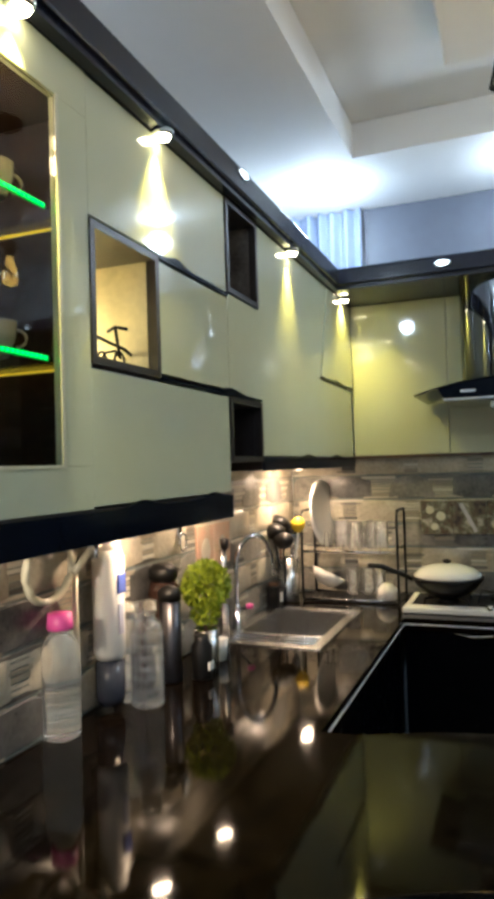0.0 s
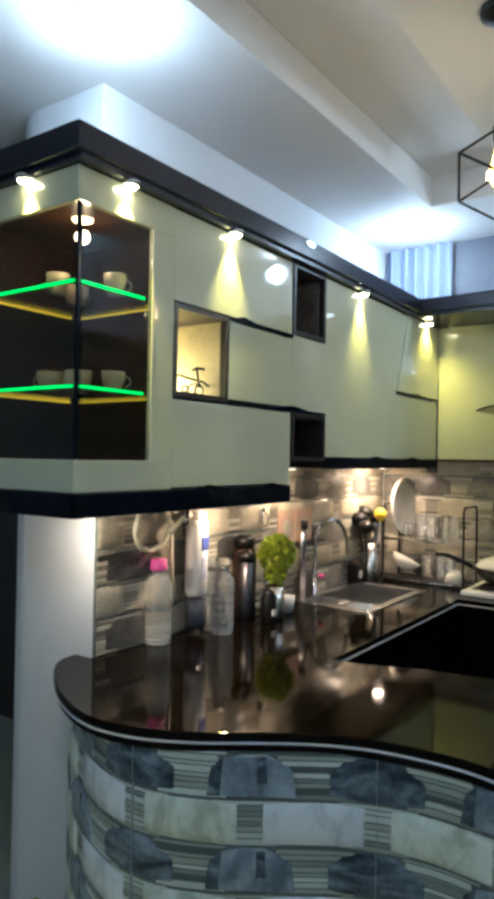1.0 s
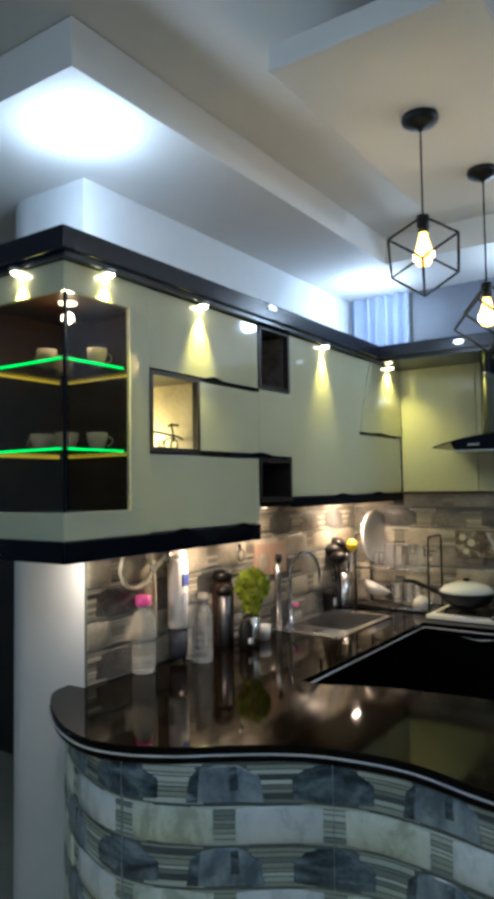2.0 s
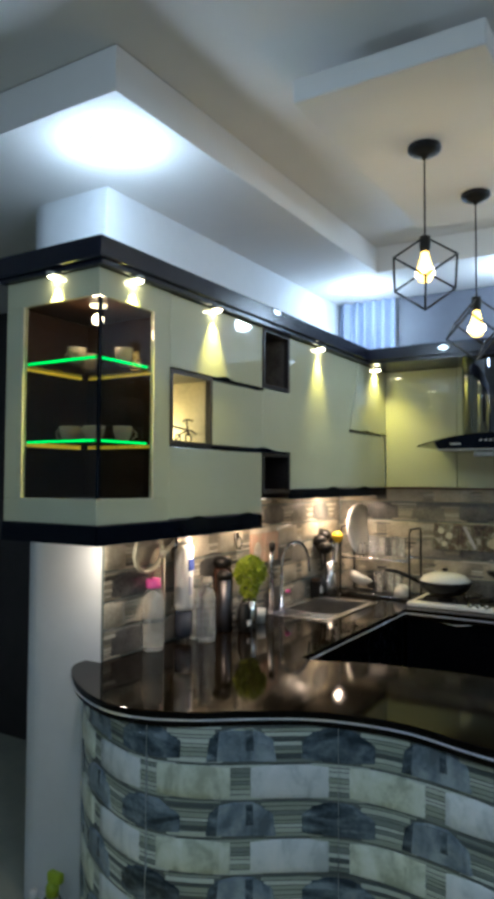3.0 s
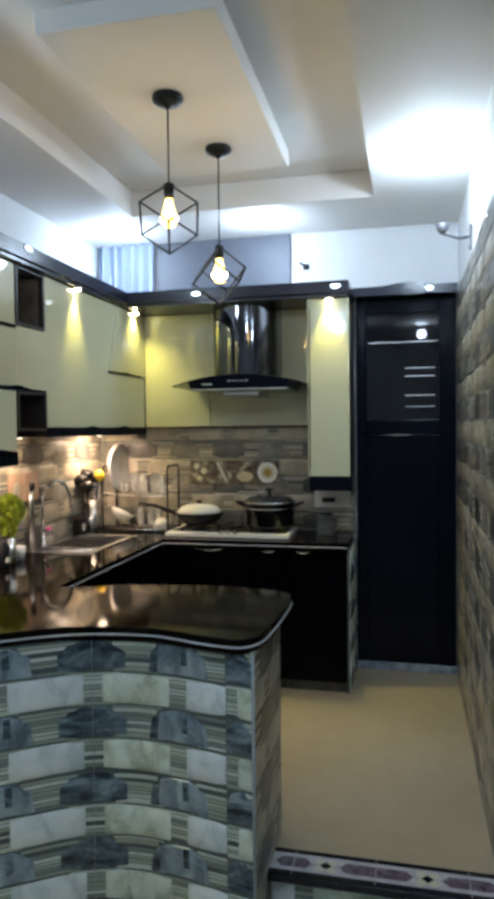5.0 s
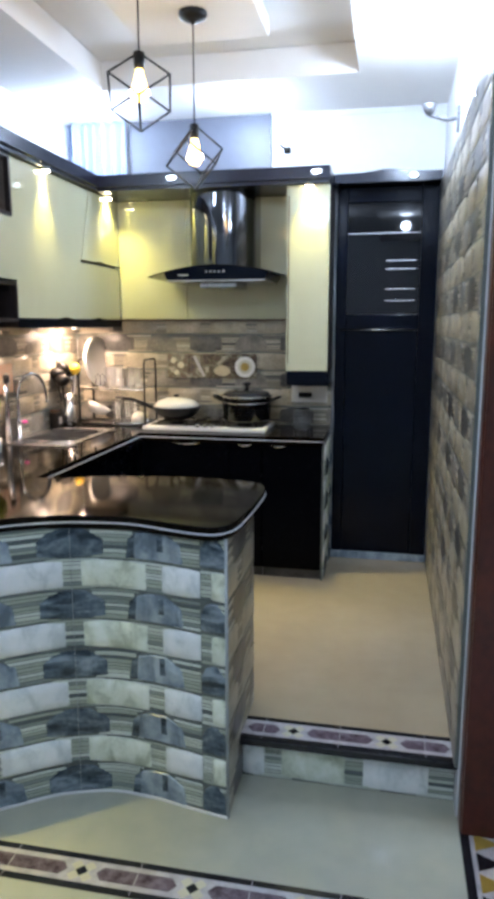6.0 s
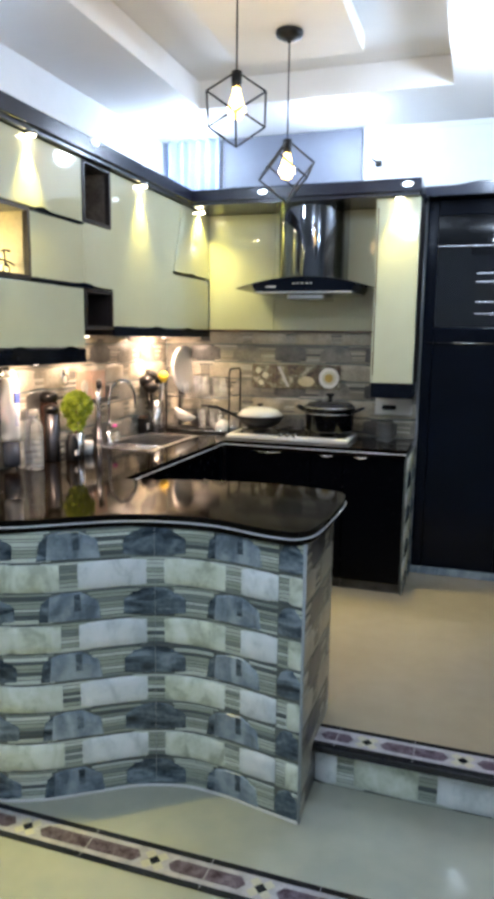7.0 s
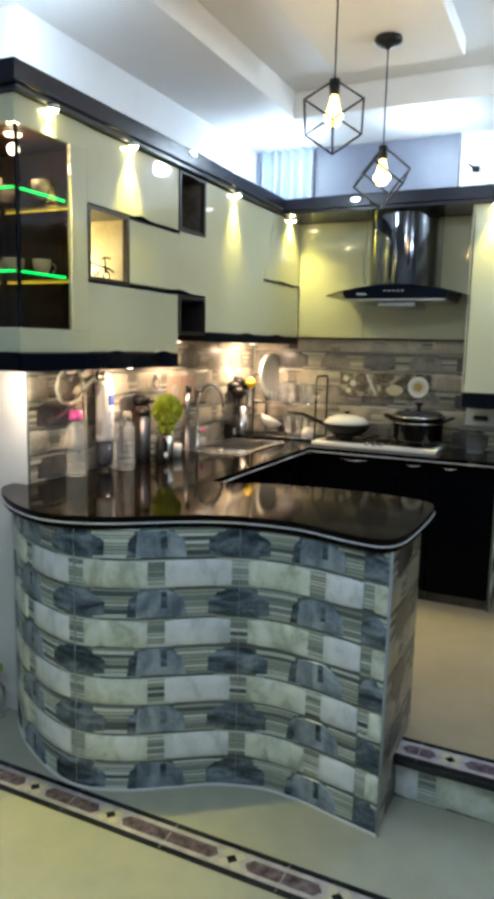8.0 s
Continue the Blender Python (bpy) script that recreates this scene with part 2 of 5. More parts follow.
def box_bm(x0, x1, y0, y1, z0, z1, bevel=0.0):
    bm = bmesh.new()
    bmesh.ops.create_cube(bm, size=1)
    bmesh.ops.scale(bm, vec=(x1 - x0, y1 - y0, z1 - z0), verts=bm.verts)
    bmesh.ops.translate(bm, vec=((x0 + x1) / 2, (y0 + y1) / 2, (z0 + z1) / 2), verts=bm.verts)
    if bevel:
        bmesh.ops.bevel(bm, geom=list(bm.edges), offset=bevel, segments=2, affect="EDGES", profile=0.5)
    return bm


def prism_bm(outline, z0, z1, bevel=0.0, round_sides=False):
    """An upright prism over a plan outline."""
    bm = bmesh.new()
    f = bm.faces.new([bm.verts.new((x, y, z0)) for x, y in outline])
    made = bmesh.ops.extrude_face_region(bm, geom=[f])["geom"]
    bmesh.ops.translate(bm, vec=(0, 0, z1 - z0), verts=[v for v in made if isinstance(v, bmesh.types.BMVert)])
    bmesh.ops.recalc_face_normals(bm, faces=bm.faces)
    if round_sides:
        for f in bm.faces:
            f.smooth = abs(f.normal.z) < 0.5 and f.calc_area() < 0.02
        for e in bm.edges:
            e.smooth = abs(e.verts[0].co.z - e.verts[1].co.z) > 1e-6
    if bevel:
        edges = [e for e in bm.edges if abs(e.verts[0].co.z - e.verts[1].co.z) < 1e-6]
        bmesh.ops.bevel(bm, geom=edges, offset=bevel, segments=2, affect="EDGES", profile=0.5)
    return bm


def face_panel_bm(outline, x0, x1, axis="x", bevel=0.003):
    """A board cut to an outline of (along, z), standing across the x or the y axis."""
    bm = bmesh.new()
    f = bm.faces.new([bm.verts.new((x0, a, z) if axis == "x" else (a, x0, z)) for a, z in outline])
    made = bmesh.ops.extrude_face_region(bm, geom=[f])["geom"]
    bmesh.ops.translate(bm, vec=(x1 - x0, 0, 0) if axis == "x" else (0, x1 - x0, 0), verts=[v for v in made if isinstance(v, bmesh.types.BMVert)])
    bmesh.ops.recalc_face_normals(bm, faces=bm.faces)
    if bevel:
        bmesh.ops.bevel(bm, geom=list(bm.edges), offset=bevel, segments=2, affect="EDGES", profile=0.5)
    return bm


def lathe_bm(profile, n=24, at=(0, 0, 0)):
    """A body of revolution about z from (radius, z) pairs."""
    bm = bmesh.new()
    rings = [[bm.verts.new((at[0] + r * math.cos(2 * math.pi * k / n), at[1] + r * math.sin(2 * math.pi * k / n), at[2] + z)) for k in range(n)] for r, z in profile]
    for a, b in zip(rings, rings[1:]):
        for k in range(n):
            bm.faces.new((a[k], a[(k + 1) % n], b[(k + 1) % n], b[k]))
    for ring, flip in ((rings[0], True), (rings[-1], False)):
        bm.faces.new(ring[::-1] if flip else ring)
    bmesh.ops.remove_doubles(bm, verts=bm.verts, dist=1e-6)
    bmesh.ops.recalc_face_normals(bm, faces=bm.faces)
    for f in bm.faces:
        f.smooth = True
    return bm


def tube_bm(points, r, n=10, close=False):
    """A round bar along points."""
    bm = bmesh.new()
    pts = [Vector(p) for p in points]
    rings = []
    for i, p in enumerate(pts):
        a = pts[i - 1] if (i or close) else pts[0]
        b = pts[(i + 1) % len(pts)] if (i + 1 < len(pts) or close) else pts[-1]
        d = (b - a).normalized()
        side = d.cross(Vector((0, 0, 1)) if abs(d.z) < 0.9 else Vector((1, 0, 0))).normalized()
        up = side.cross(d)
        rings.append([bm.verts.new(p + r * (math.cos(2 * math.pi * k / n) * side + math.sin(2 * math.pi * k / n) * up)) for k in range(n)])
    pairs = list(zip(rings, rings[1:])) + ([(rings[-1], rings[0])] if close else [])
    for a, b in pairs:
        for k in range(n):
            f = bm.faces.new((a[k], a[(k + 1) % n], b[(k + 1) % n], b[k]))
            f.smooth = True
    if not close:
        bm.faces.new(rings[0][::-1])
        bm.faces.new(rings[-1])
    bmesh.ops.recalc_face_normals(bm, faces=bm.faces)
    return bm


def join(*bms):
    out = bms[0]
    for other in bms[1:]:
        me = bpy.data.meshes.new("join")
        other.to_mesh(me)
        out.from_mesh(me)
        bpy.data.meshes.remove(me)
        other.free()
    return out


def part(name, bm, material, parent=None, label=""):
    me = bpy.data.meshes.new(name)
    bm.to_mesh(me)
    bm.free()
    me.materials.append(material)
    ob = new(name, me)
    if parent:
        ob.parent = parent
    if label:
        tagged(ob, label)
    return ob


def thing(name, label, category, group="", kind="", at=(0, 0, 0)):
    ob = new(name)
    ob.empty_display_size = 0.05
    ob.matrix_world = Matrix.Translation(at)
    return tagged(ob, label, category, group, kind)


def solid(name, bm, material, label, category="", kind="", group=""):
    return tagged(part(name, bm, material), label, category, group, kind)


def smooth_curve(points, n=8):
    """Catmull-Rom through plan points."""
    out = []
    for i in range(len(points) - 1):
        p = [Vector(points[max(0, min(len(points) - 1, i + k))]) for k in (-1, 0, 1, 2)]
        for k in range(n):
            u = k / n
            out.append(tuple(0.5 * (2 * p[1] + (p[2] - p[0]) * u + (2 * p[0] - 5 * p[1] + 4 * p[2] - p[3]) * u * u + (3 * p[1] - p[0] - 3 * p[2] + p[3]) * u ** 3)))
    return out + [tuple(points[-1])]


# ---- structure ----
LEFT, BACK, RIGHT = -0.35, 0.05, 2.05
solid("floor", box_bm(LEFT - 0.2, RIGHT, -2.135, 0.25, -0.026, 0.0), FLOOR, "polished beige tiled kitchen floor, one step up", "floor", "structure")
solid("step_core", box_bm(LEFT - 0.2, RIGHT, -2.075, 0.25, STEP - 0.05, -0.030), GROUT, "masonry step under the kitchen floor", "step", "structure")
solid("ground", box_bm(-3.2, 4.2, -7.2, -2.05, STEP - 0.06, STEP), FLOOR2, "polished cream tiled floor of the living area", "floor", "structure")
solid("wall_left", box_bm(LEFT - 0.2, LEFT, -2.26, 0.25, STEP, SOFFIT), WALL, "white painted kitchen wall", "wall", "structure")
ROUND = [(-0.69 - 0.2 * math.sin(radians(a)), -2.06 - 0.2 * math.cos(radians(a))) for a in range(0, 181, 10)]
solid("wall_pier", prism_bm(ROUND + [(LEFT - 0.2, -1.86), (LEFT - 0.2, -2.26)], STEP, SOFFIT, 0, True), WALL, "white painted round-ended pier beside the counter", "wall", "structure")
solid("wall_back", box_bm(LEFT, RIGHT + 0.2, BACK, BACK + 0.2, STEP, SOFFIT), WALL, "white painted back wall", "wall", "structure")
solid("wall_right", box_bm(RIGHT, RIGHT + 0.2, -2.17, BACK, STEP, SOFFIT), WALL, "white wall with stone tiling", "wall", "structure")
solid("wall_hall", box_bm(-3.4, -3.2, -7.2, -1.0, STEP, HIGH), WALL, "plain white wall", "wall", "structure")
solid("hall_floor", box_bm(-3.2, LEFT - 0.2, -2.05, -1.0, STEP - 0.06, STEP), FLOOR2, "polished cream tiled floor of the dark hall", "floor", "structure")
# Near-black colour on this wall stands in for the hall's lack of light.
solid("wall_hall_back", box_bm(-3.4, LEFT - 0.2, -1.0, -0.8, STEP, HIGH), DARKWOOD, "plain hall wall, coloured dark for the unlit hall", "wall", "structure")
solid("wall_behind", box_bm(-3.4, 4.4, -7.4, -7.2, STEP, HIGH), WALL, "plain white wall", "wall", "structure")
solid("wall_side", box_bm(4.2, 4.4, -7.2, -2.1, STEP, HIGH), WALL, "plain white wall", "wall", "structure")
solid("wall_side_front", box_bm(RIGHT + 0.2, 4.2, -2.2, -2.0, STEP, HIGH), WALL, "plain white wall", "wall", "structure")
solid("ceiling", box_bm(-3.4, 4.4, -7.4, 0.25, HIGH, HIGH + 0.1), CEIL, "white painted ceiling", "ceiling", "structure")
solid("ceiling_soffit_left", box_bm(-3.2, 0.16, -2.77, 0.05, SOFFIT, HIGH - 0.004), CEIL, "dropped white plaster soffit", "soffit", "structure")
solid("ceiling_soffit_back", box_bm(0.16, 1.565, -0.57, 0.25, SOFFIT, HIGH - 0.004), CEIL, "dropped white plaster soffit", "soffit", "structure")
solid("ceiling_soffit_right", box_bm(1.565, RIGHT + 0.2, -7.0, 0.25, SOFFIT, HIGH - 0.004), CEIL, "dropped white plaster soffit", "soffit", "structure")
solid("ceiling_island", join(box_bm(0.585, 1.185, -2.41, -1.09, 2.807, 2.885, 0.006), box_bm(0.70, 1.07, -2.25, -1.25, 2.88, HIGH - 0.004)), CEIL, "dropped plaster panel that carries the pendant lamps", "ceiling panel", "structure")


# ---- worktop ----
FRONT = smooth_curve([(-0.42, -2.27), (-0.40, -2.36), (-0.30, -2.46), (-0.14, -2.565), (0.03, -2.625), (0.175, -2.612), (0.317, -2.545), (0.461, -2.44), (0.582, -2.362), (0.718, -2.312), (0.912, -2.296), (1.094, -2.345), (1.19, -2.364), (1.242, -2.355), (1.280, -2.300), (1.295, -2.19), (1.301, -1.95), (1.296, -1.79), (1.264, -1.71), (1.20, -1.68)])
INNER = smooth_curve([(1.20, -1.68), (1.08, -1.655), (0.881, -1.645), (0.573, -1.698), (0.40, -1.765), (0.295, -1.775)])
RIM = FRONT + INNER[1:] + [(0.295, -0.49), (1.41, -0.49)]
SINK = (-0.315, 0.085, -1.06, -0.42)


def slab_bm(z0, z1, grow):
    """The U-shaped top in strips round the sink cut-out."""
    rim = [(x - grow * (1 if x > 1.2 else 0), y + grow * (1 if y < -2.2 else 0)) for x, y in FRONT + INNER[1:]]
    w = LEFT + 0.004
    a = prism_bm(rim + [(0.295, -1.2), (w, -1.2), (w, -2.27)], z0, z1, 0.004)
    b = prism_bm([(w, -1.2), (0.295, -1.2), (0.295, SINK[2]), (w, SINK[2])], z0, z1)
    c = prism_bm([(w, SINK[2]), (SINK[0], SINK[2]), (SINK[0], SINK[3]), (w, SINK[3])], z0, z1)
    d = prism_bm([(SINK[1], SINK[2]), (0.295, SINK[2]), (0.295, SINK[3]), (SINK[1], SINK[3])], z0, z1)
    e = prism_bm([(w, SINK[3]), (0.295, SINK[3]), (0.295, -0.49 + grow), (1.41 - grow, -0.49 + grow), (1.41 - grow, 0.026), (w, 0.026)], z0, z1)
    return [a, b, c, d, e]


counter = thing("worktop", "polished black and brown granite worktop with a double rounded edge", "countertop")
for piece in slab_bm(TOP - 0.021, TOP, 0.0):
    part("slab", piece, GRANITE, counter)
for piece in slab_bm(TOP - 0.050, TOP - 0.030, 0.006):
    part("lower_slab", piece, GRANITE, counter)
part("edge_strip", tube_bm([(x, y, TOP - 0.0255) for x, y in RIM], 0.0036, 8), STRIPMETAL, counter, "pale metal strip between the two slabs")

# ---- stone relief tiling ----


class Track:
    """A plan line along which tiles are laid; normal to its right."""

    def __init__(self, points):
        self.p = [Vector((x, y)) for x, y in points]
        self.s = [0.0]
        for a, b in zip(self.p, self.p[1:]):
            self.s.append(self.s[-1] + (b - a).length)
        self.length = self.s[-1]

    def at(self, s, depth, z):
        s = max(0.0, min(self.length, s))
        k = max(i for i in range(len(self.s) - 1) if self.s[i] <= s + 1e-9)
        a, b = self.p[k], self.p[k + 1]
        u = (s - self.s[k]) / max(1e-9, self.s[k + 1] - self.s[k])
        d = (b - a).normalized()
        q = a.lerp(b, u) + depth * Vector((d.y, -d.x))
        return (q.x, q.y, z)


US = (0.0, 0.02, 0.16, 0.38, 0.57, 0.68, 0.98, 1.0)
VS = (0.0, 0.05, 0.35, 0.65, 0.95, 1.0)


def stone_mesh(track, s0, s1, z0, z1, style, rng, relief, square=False):
    """One relief stone: steep sides and a domed, faceted or flat top."""
    nu, nv = len(US) - 1, len(VS) - 1
    verts, faces = [], []
    k1, k2, k3 = (rng.uniform(-1, 1) for _ in range(3))
    facet = [rng.uniform(-1, 1) for _ in range(64)]
    for j, v in enumerate(VS):
        for i, u in enumerate(US):
            a = 2 * u - 1
            if style == "slate":
                top, low, wide = 1 - (0.22 if square else 0.42) * abs(a) ** (5 if square else 3.2), 0.10 * abs(a) ** 6, 1.0
            elif style == "grey":
                top, low, wide = 1 - 0.75 * max(0, abs(a) - 0.55), 0.0, 1.0 - 0.10 * v
            else:
                top, low, wide = 1 - 0.06 * abs(a) ** 6 + 0.035 * k1 * a, 0.05 * abs(a) ** 6 + 0.035 * k2 * a, 1.0
            zz = z0 + (z1 - z0) * (low + (top - low) * v)
            inner = 0 < i < nu and 0 < j < nv
            d = relief * (0.55 + 0.45 * (1 - max(abs(a), abs(2 * v - 1)) ** 3)) if inner else -0.001
            if inner and style == "grey":
                d += relief * 0.3 * facet[j * 8 + i]
            ss = (s0 + s1) / 2 + (s1 - s0) / 2 * a * wide
            verts.append(track.at(ss, d, zz))
    for j in range(nv):
        for i in range(nu):
            k = j * (nu + 1) + i
            faces.append((k, k + 1, k + nu + 2, k + nu + 1))
    me = bpy.data.meshes.new("stone")
    me.from_pydata(verts, [], faces)
    if style == "pale":
        for f in me.polygons:
            f.use_smooth = True
    return me


def tiling(name, label, track, z0, z1, rows, phase, first_dark=True, cell=0.305, seed=1, skip=None, warm=False, joints=False):
    """Rows of stones and stacks of thin strips on a pale body; odd rows shifted by half a cell."""
    rng = random.Random(seed)
    body = bmesh.new()
    n = max(1, int(track.length / 0.03)) if len(track.p) > 2 else 1
    ring = [[body.verts.new(track.at(track.length * i / n, d, z)) for d, z in ((-0.012, z0), (0.0, z0), (0.0, z1), (-0.012, z1))] for i in range(n + 1)]
    for a, b in zip(ring, ring[1:]):
        for k in range(4):
            body.faces.new((a[k], b[k], b[(k + 1) % 4], a[(k + 1) % 4]))
    body.faces.new(ring[0])
    body.faces.new(ring[-1][::-1])
    bmesh.ops.recalc_face_normals(body, faces=body.faces)
    wall = tagged(part(name, body, GROUT), label, "tiled wall", "", "structure")
    h = (z1 - z0) / rows
    sv, sf = [], []

    def strip(a, b, za, zb, d):
        a, b = max(0.002, a), min(track.length - 0.002, b)
        if b - a < 0.008:
            return
        m = 4 if len(track.p) > 2 else 1
        k = len(sv)
        for q in range(m + 1):
            u = a + (b - a) * q / m
            for z_, d_ in ((za, -0.001), (za + 0.0015, d), (zb - 0.0015, d), (zb, -0.001)):
                sv.append(track.at(u, d_, z_))
        for q in range(m):
            for e in range(3):
                p = k + q * 4 + e
                sf.append((p, p + 4, p + 5, p + 1))
        sf.extend([(k, k + 1, k + 2, k + 3), (k + 4 * m + 3, k + 4 * m + 2, k + 4 * m + 1, k + 4 * m)])

    for r in range(rows):
        dark = (r % 2 == 0) == first_dark
        za, zb = z0 + r * h, z0 + (r + 1) * h
        c0 = phase + (0 if dark else cell / 2)
        k = -int(c0 / cell) - 1
        while c0 + k * cell - cell / 2 < track.length:
            c = c0 + k * cell
            rng = random.Random(seed * 100 + (k % 2) * 2 + dark)
            w = (0.235 if dark else 0.24) * rng.uniform(0.95, 1.04) * cell / 0.305
            a, b = max(0.0, c - w / 2), min(track.length, c + w / 2)
            if b - a > 0.03 and not (skip and skip((a + b) / 2, (za + zb) / 2)):
                style = ("slate" if k % 2 == 0 else "grey") if dark else "pale"
                m = {"slate": SLATE, "grey": GREYSTONE}.get(style) or (BEIGESTONE if k % 2 == 0 else PALESTONE)
                if warm:
                    m = {"slate": SPLASHDARK, "grey": SPLASHMID, "pale": SPLASHPALE}[style]
                me = stone_mesh(track, a, b, za + 0.004, zb - (0.003 if dark else 0.005), style, rng, 0.004 if warm else 0.0085, warm)
                me.materials.append(m)
                if style == "grey" and not warm:
                    me.materials.append(SLATE)
                    for f in me.polygons:
                        f.material_index = 1 if f.index % 7 in (0, 1) or (f.index % 7 == 4 and 13 < f.index < 28) else 0
                ob = new("stone", me)
                ob.parent = wall
            z = za + 0.002
            while z < zb - 0.005:
                t = rng.uniform(0.008, 0.017)
                e0, e1 = rng.uniform(0.05, 0.085), rng.uniform(0.05, 0.085)
                strip(c + e0, c + cell - e1, z, min(zb - 0.001, z + t), rng.uniform(0.001, 0.0028))
                z += t + 0.002
            k += 1
    if joints:
        jv, jf = [], []
        k = -int(phase / cell)
        while phase + k * cell < track.length:
            for a, b in (((phase + k * cell - 0.0006, phase + k * cell + 0.0006),) if k % 2 == 0 else ()):
                n0 = len(jv)
                for u in (a, b):
                    for d, z in ((0.0, z0), (0.0088, z0), (0.0088, z1), (0.0, z1)):
                        jv.append(track.at(u, d, z))
                jf.extend([(n0 + 1, n0 + 5, n0 + 6, n0 + 2), (n0, n0 + 1, n0 + 2, n0 + 3), (n0 + 4, n0 + 7, n0 + 6, n0 + 5)])
            k += 1
        jm = bpy.data.meshes.new("tile_joints")
        jm.from_pydata(jv, [], jf)
        jm.materials.append(JOINT)
        jo = tagged(new("tile_joints", jm), "thin pale joints between the printed tiles", "", "", "stuff")
        jo.parent = wall
    me = bpy.data.meshes.new("strata")
    me.from_pydata(sv, [], sf)
    me.materials.append(STRATAWARM if warm else STRATA)
    ob = tagged(new("strata", me), "thin olive, grey and pale layered strips", "", "", "stuff")
    ob.parent = wall
    return wall


BASE = smooth_curve([(-0.40, -2.262), (-0.365, -2.33), (-0.19, -2.462), (0.035, -2.562), (0.203, -2.575), (0.366, -2.508), (0.509, -2.412), (0.636, -2.33), (0.804, -2.276), (0.955, -2.280), (1.13, -2.312), (1.262, -2.335)])
core = BASE + [(1.262, -1.86), (LEFT, -1.86), (LEFT, -2.262)]
solid("peninsula_core", prism_bm([(x - (0.013 if x > 0.9 else 0), y + 0.013) for x, y in core], STEP, TOP - 0.045), GROUT, "curved masonry peninsula under the worktop", "peninsula", "structure")
mid = min(range(len(BASE)), key=lambda i: abs(BASE[i][0] - 0.705))
cut = min(range(len(BASE)), key=lambda i: abs(BASE[i][0] - 1.165))
front, front_end = Track(BASE[:cut + 1]), Track(BASE[cut:])
tiling("peninsula_front_tiles", "stone relief tiles on the curved peninsula front", front, STEP, TOP - 0.046, 9, front.s[mid], True, seed=3, joints=True)
tiling("peninsula_corner_tiles", "narrow cut stone relief tiles at the peninsula corner", front_end, STEP, TOP - 0.046, 9, 0.0125, True, seed=12)
# The darker, browner tile set puts this end's shade into its colour.
tiling("peninsula_side_tiles", "stone relief tiles on the end of the peninsula", Track([(1.262, -2.335), (1.262, -1.86)]), STEP, TOP - 0.046, 9, 0.2, True, seed=4, warm=True)
solid("corner_trim", tube_bm([(1.263, -2.337, STEP), (1.263, -2.337, TOP - 0.046)], 0.006, 8), JOINT, "pale corner trim between the peninsula tiles", "trim", "structure")
solid("base_sealant", tube_bm([(x, y - 0.006, STEP + 0.002) for x, y in BASE], 0.006, 6), WHITE, "white sealant line at the foot of the peninsula", "trim", "structure")
tiling("splashback_left", "stone relief tiles lit warmly behind the sink", Track([(LEFT + 0.012, -2.258), (LEFT + 0.012, 0.03)]), TOP, 1.58, 6, 0.16, True, seed=5, warm=True)
tiling("splashback_back", "stone relief tiles behind the hob", Track([(LEFT + 0.012, 0.038), (1.41, 0.038)]), TOP, 1.58, 6, 0.30, True, seed=6, warm=True)
tiling("wall_right_tiles", "stone relief tiles covering the side wall", Track([(RIGHT - 0.012, 0.03), (RIGHT - 0.012, -2.17)]), 0.0, 2.36, 21, 0.1, True, seed=7, warm=True)
tiling("step_riser_tiles", "pale stone relief tiles on the step riser", Track([(1.262, -2.085), (RIGHT, -2.085)]), STEP, -0.030, 1, 0.12, False, seed=8)
tiling("cabinet_end_tiles", "stone relief tiles on the end of the base cabinets", Track([(1.412, -0.455), (1.412, 0.03)]), 0.0, TOP - 0.046, 8, 0.15, True, seed=9)
DECOR = mat("printed_still_life", (0.42, 0.36, 0.24), 0.25, noise_scale=26, amount=0.5)
dn = DECOR.node_tree
for node in dn.nodes:
    if node.bl_idname == "ShaderNodeValToRGB":
        node.color_ramp.elements[0].color, node.color_ramp.elements[1].color = (0.03, 0.028, 0.026, 1), (0.50, 0.47, 0.39, 1)
        for pos, col in ((0.45, (0.13, 0.085, 0.06, 1)), (0.52, (0.11, 0.12, 0.07, 1)), (0.58, (0.34, 0.31, 0.25, 1))):
            node.color_ramp.elements.new(pos).color = col
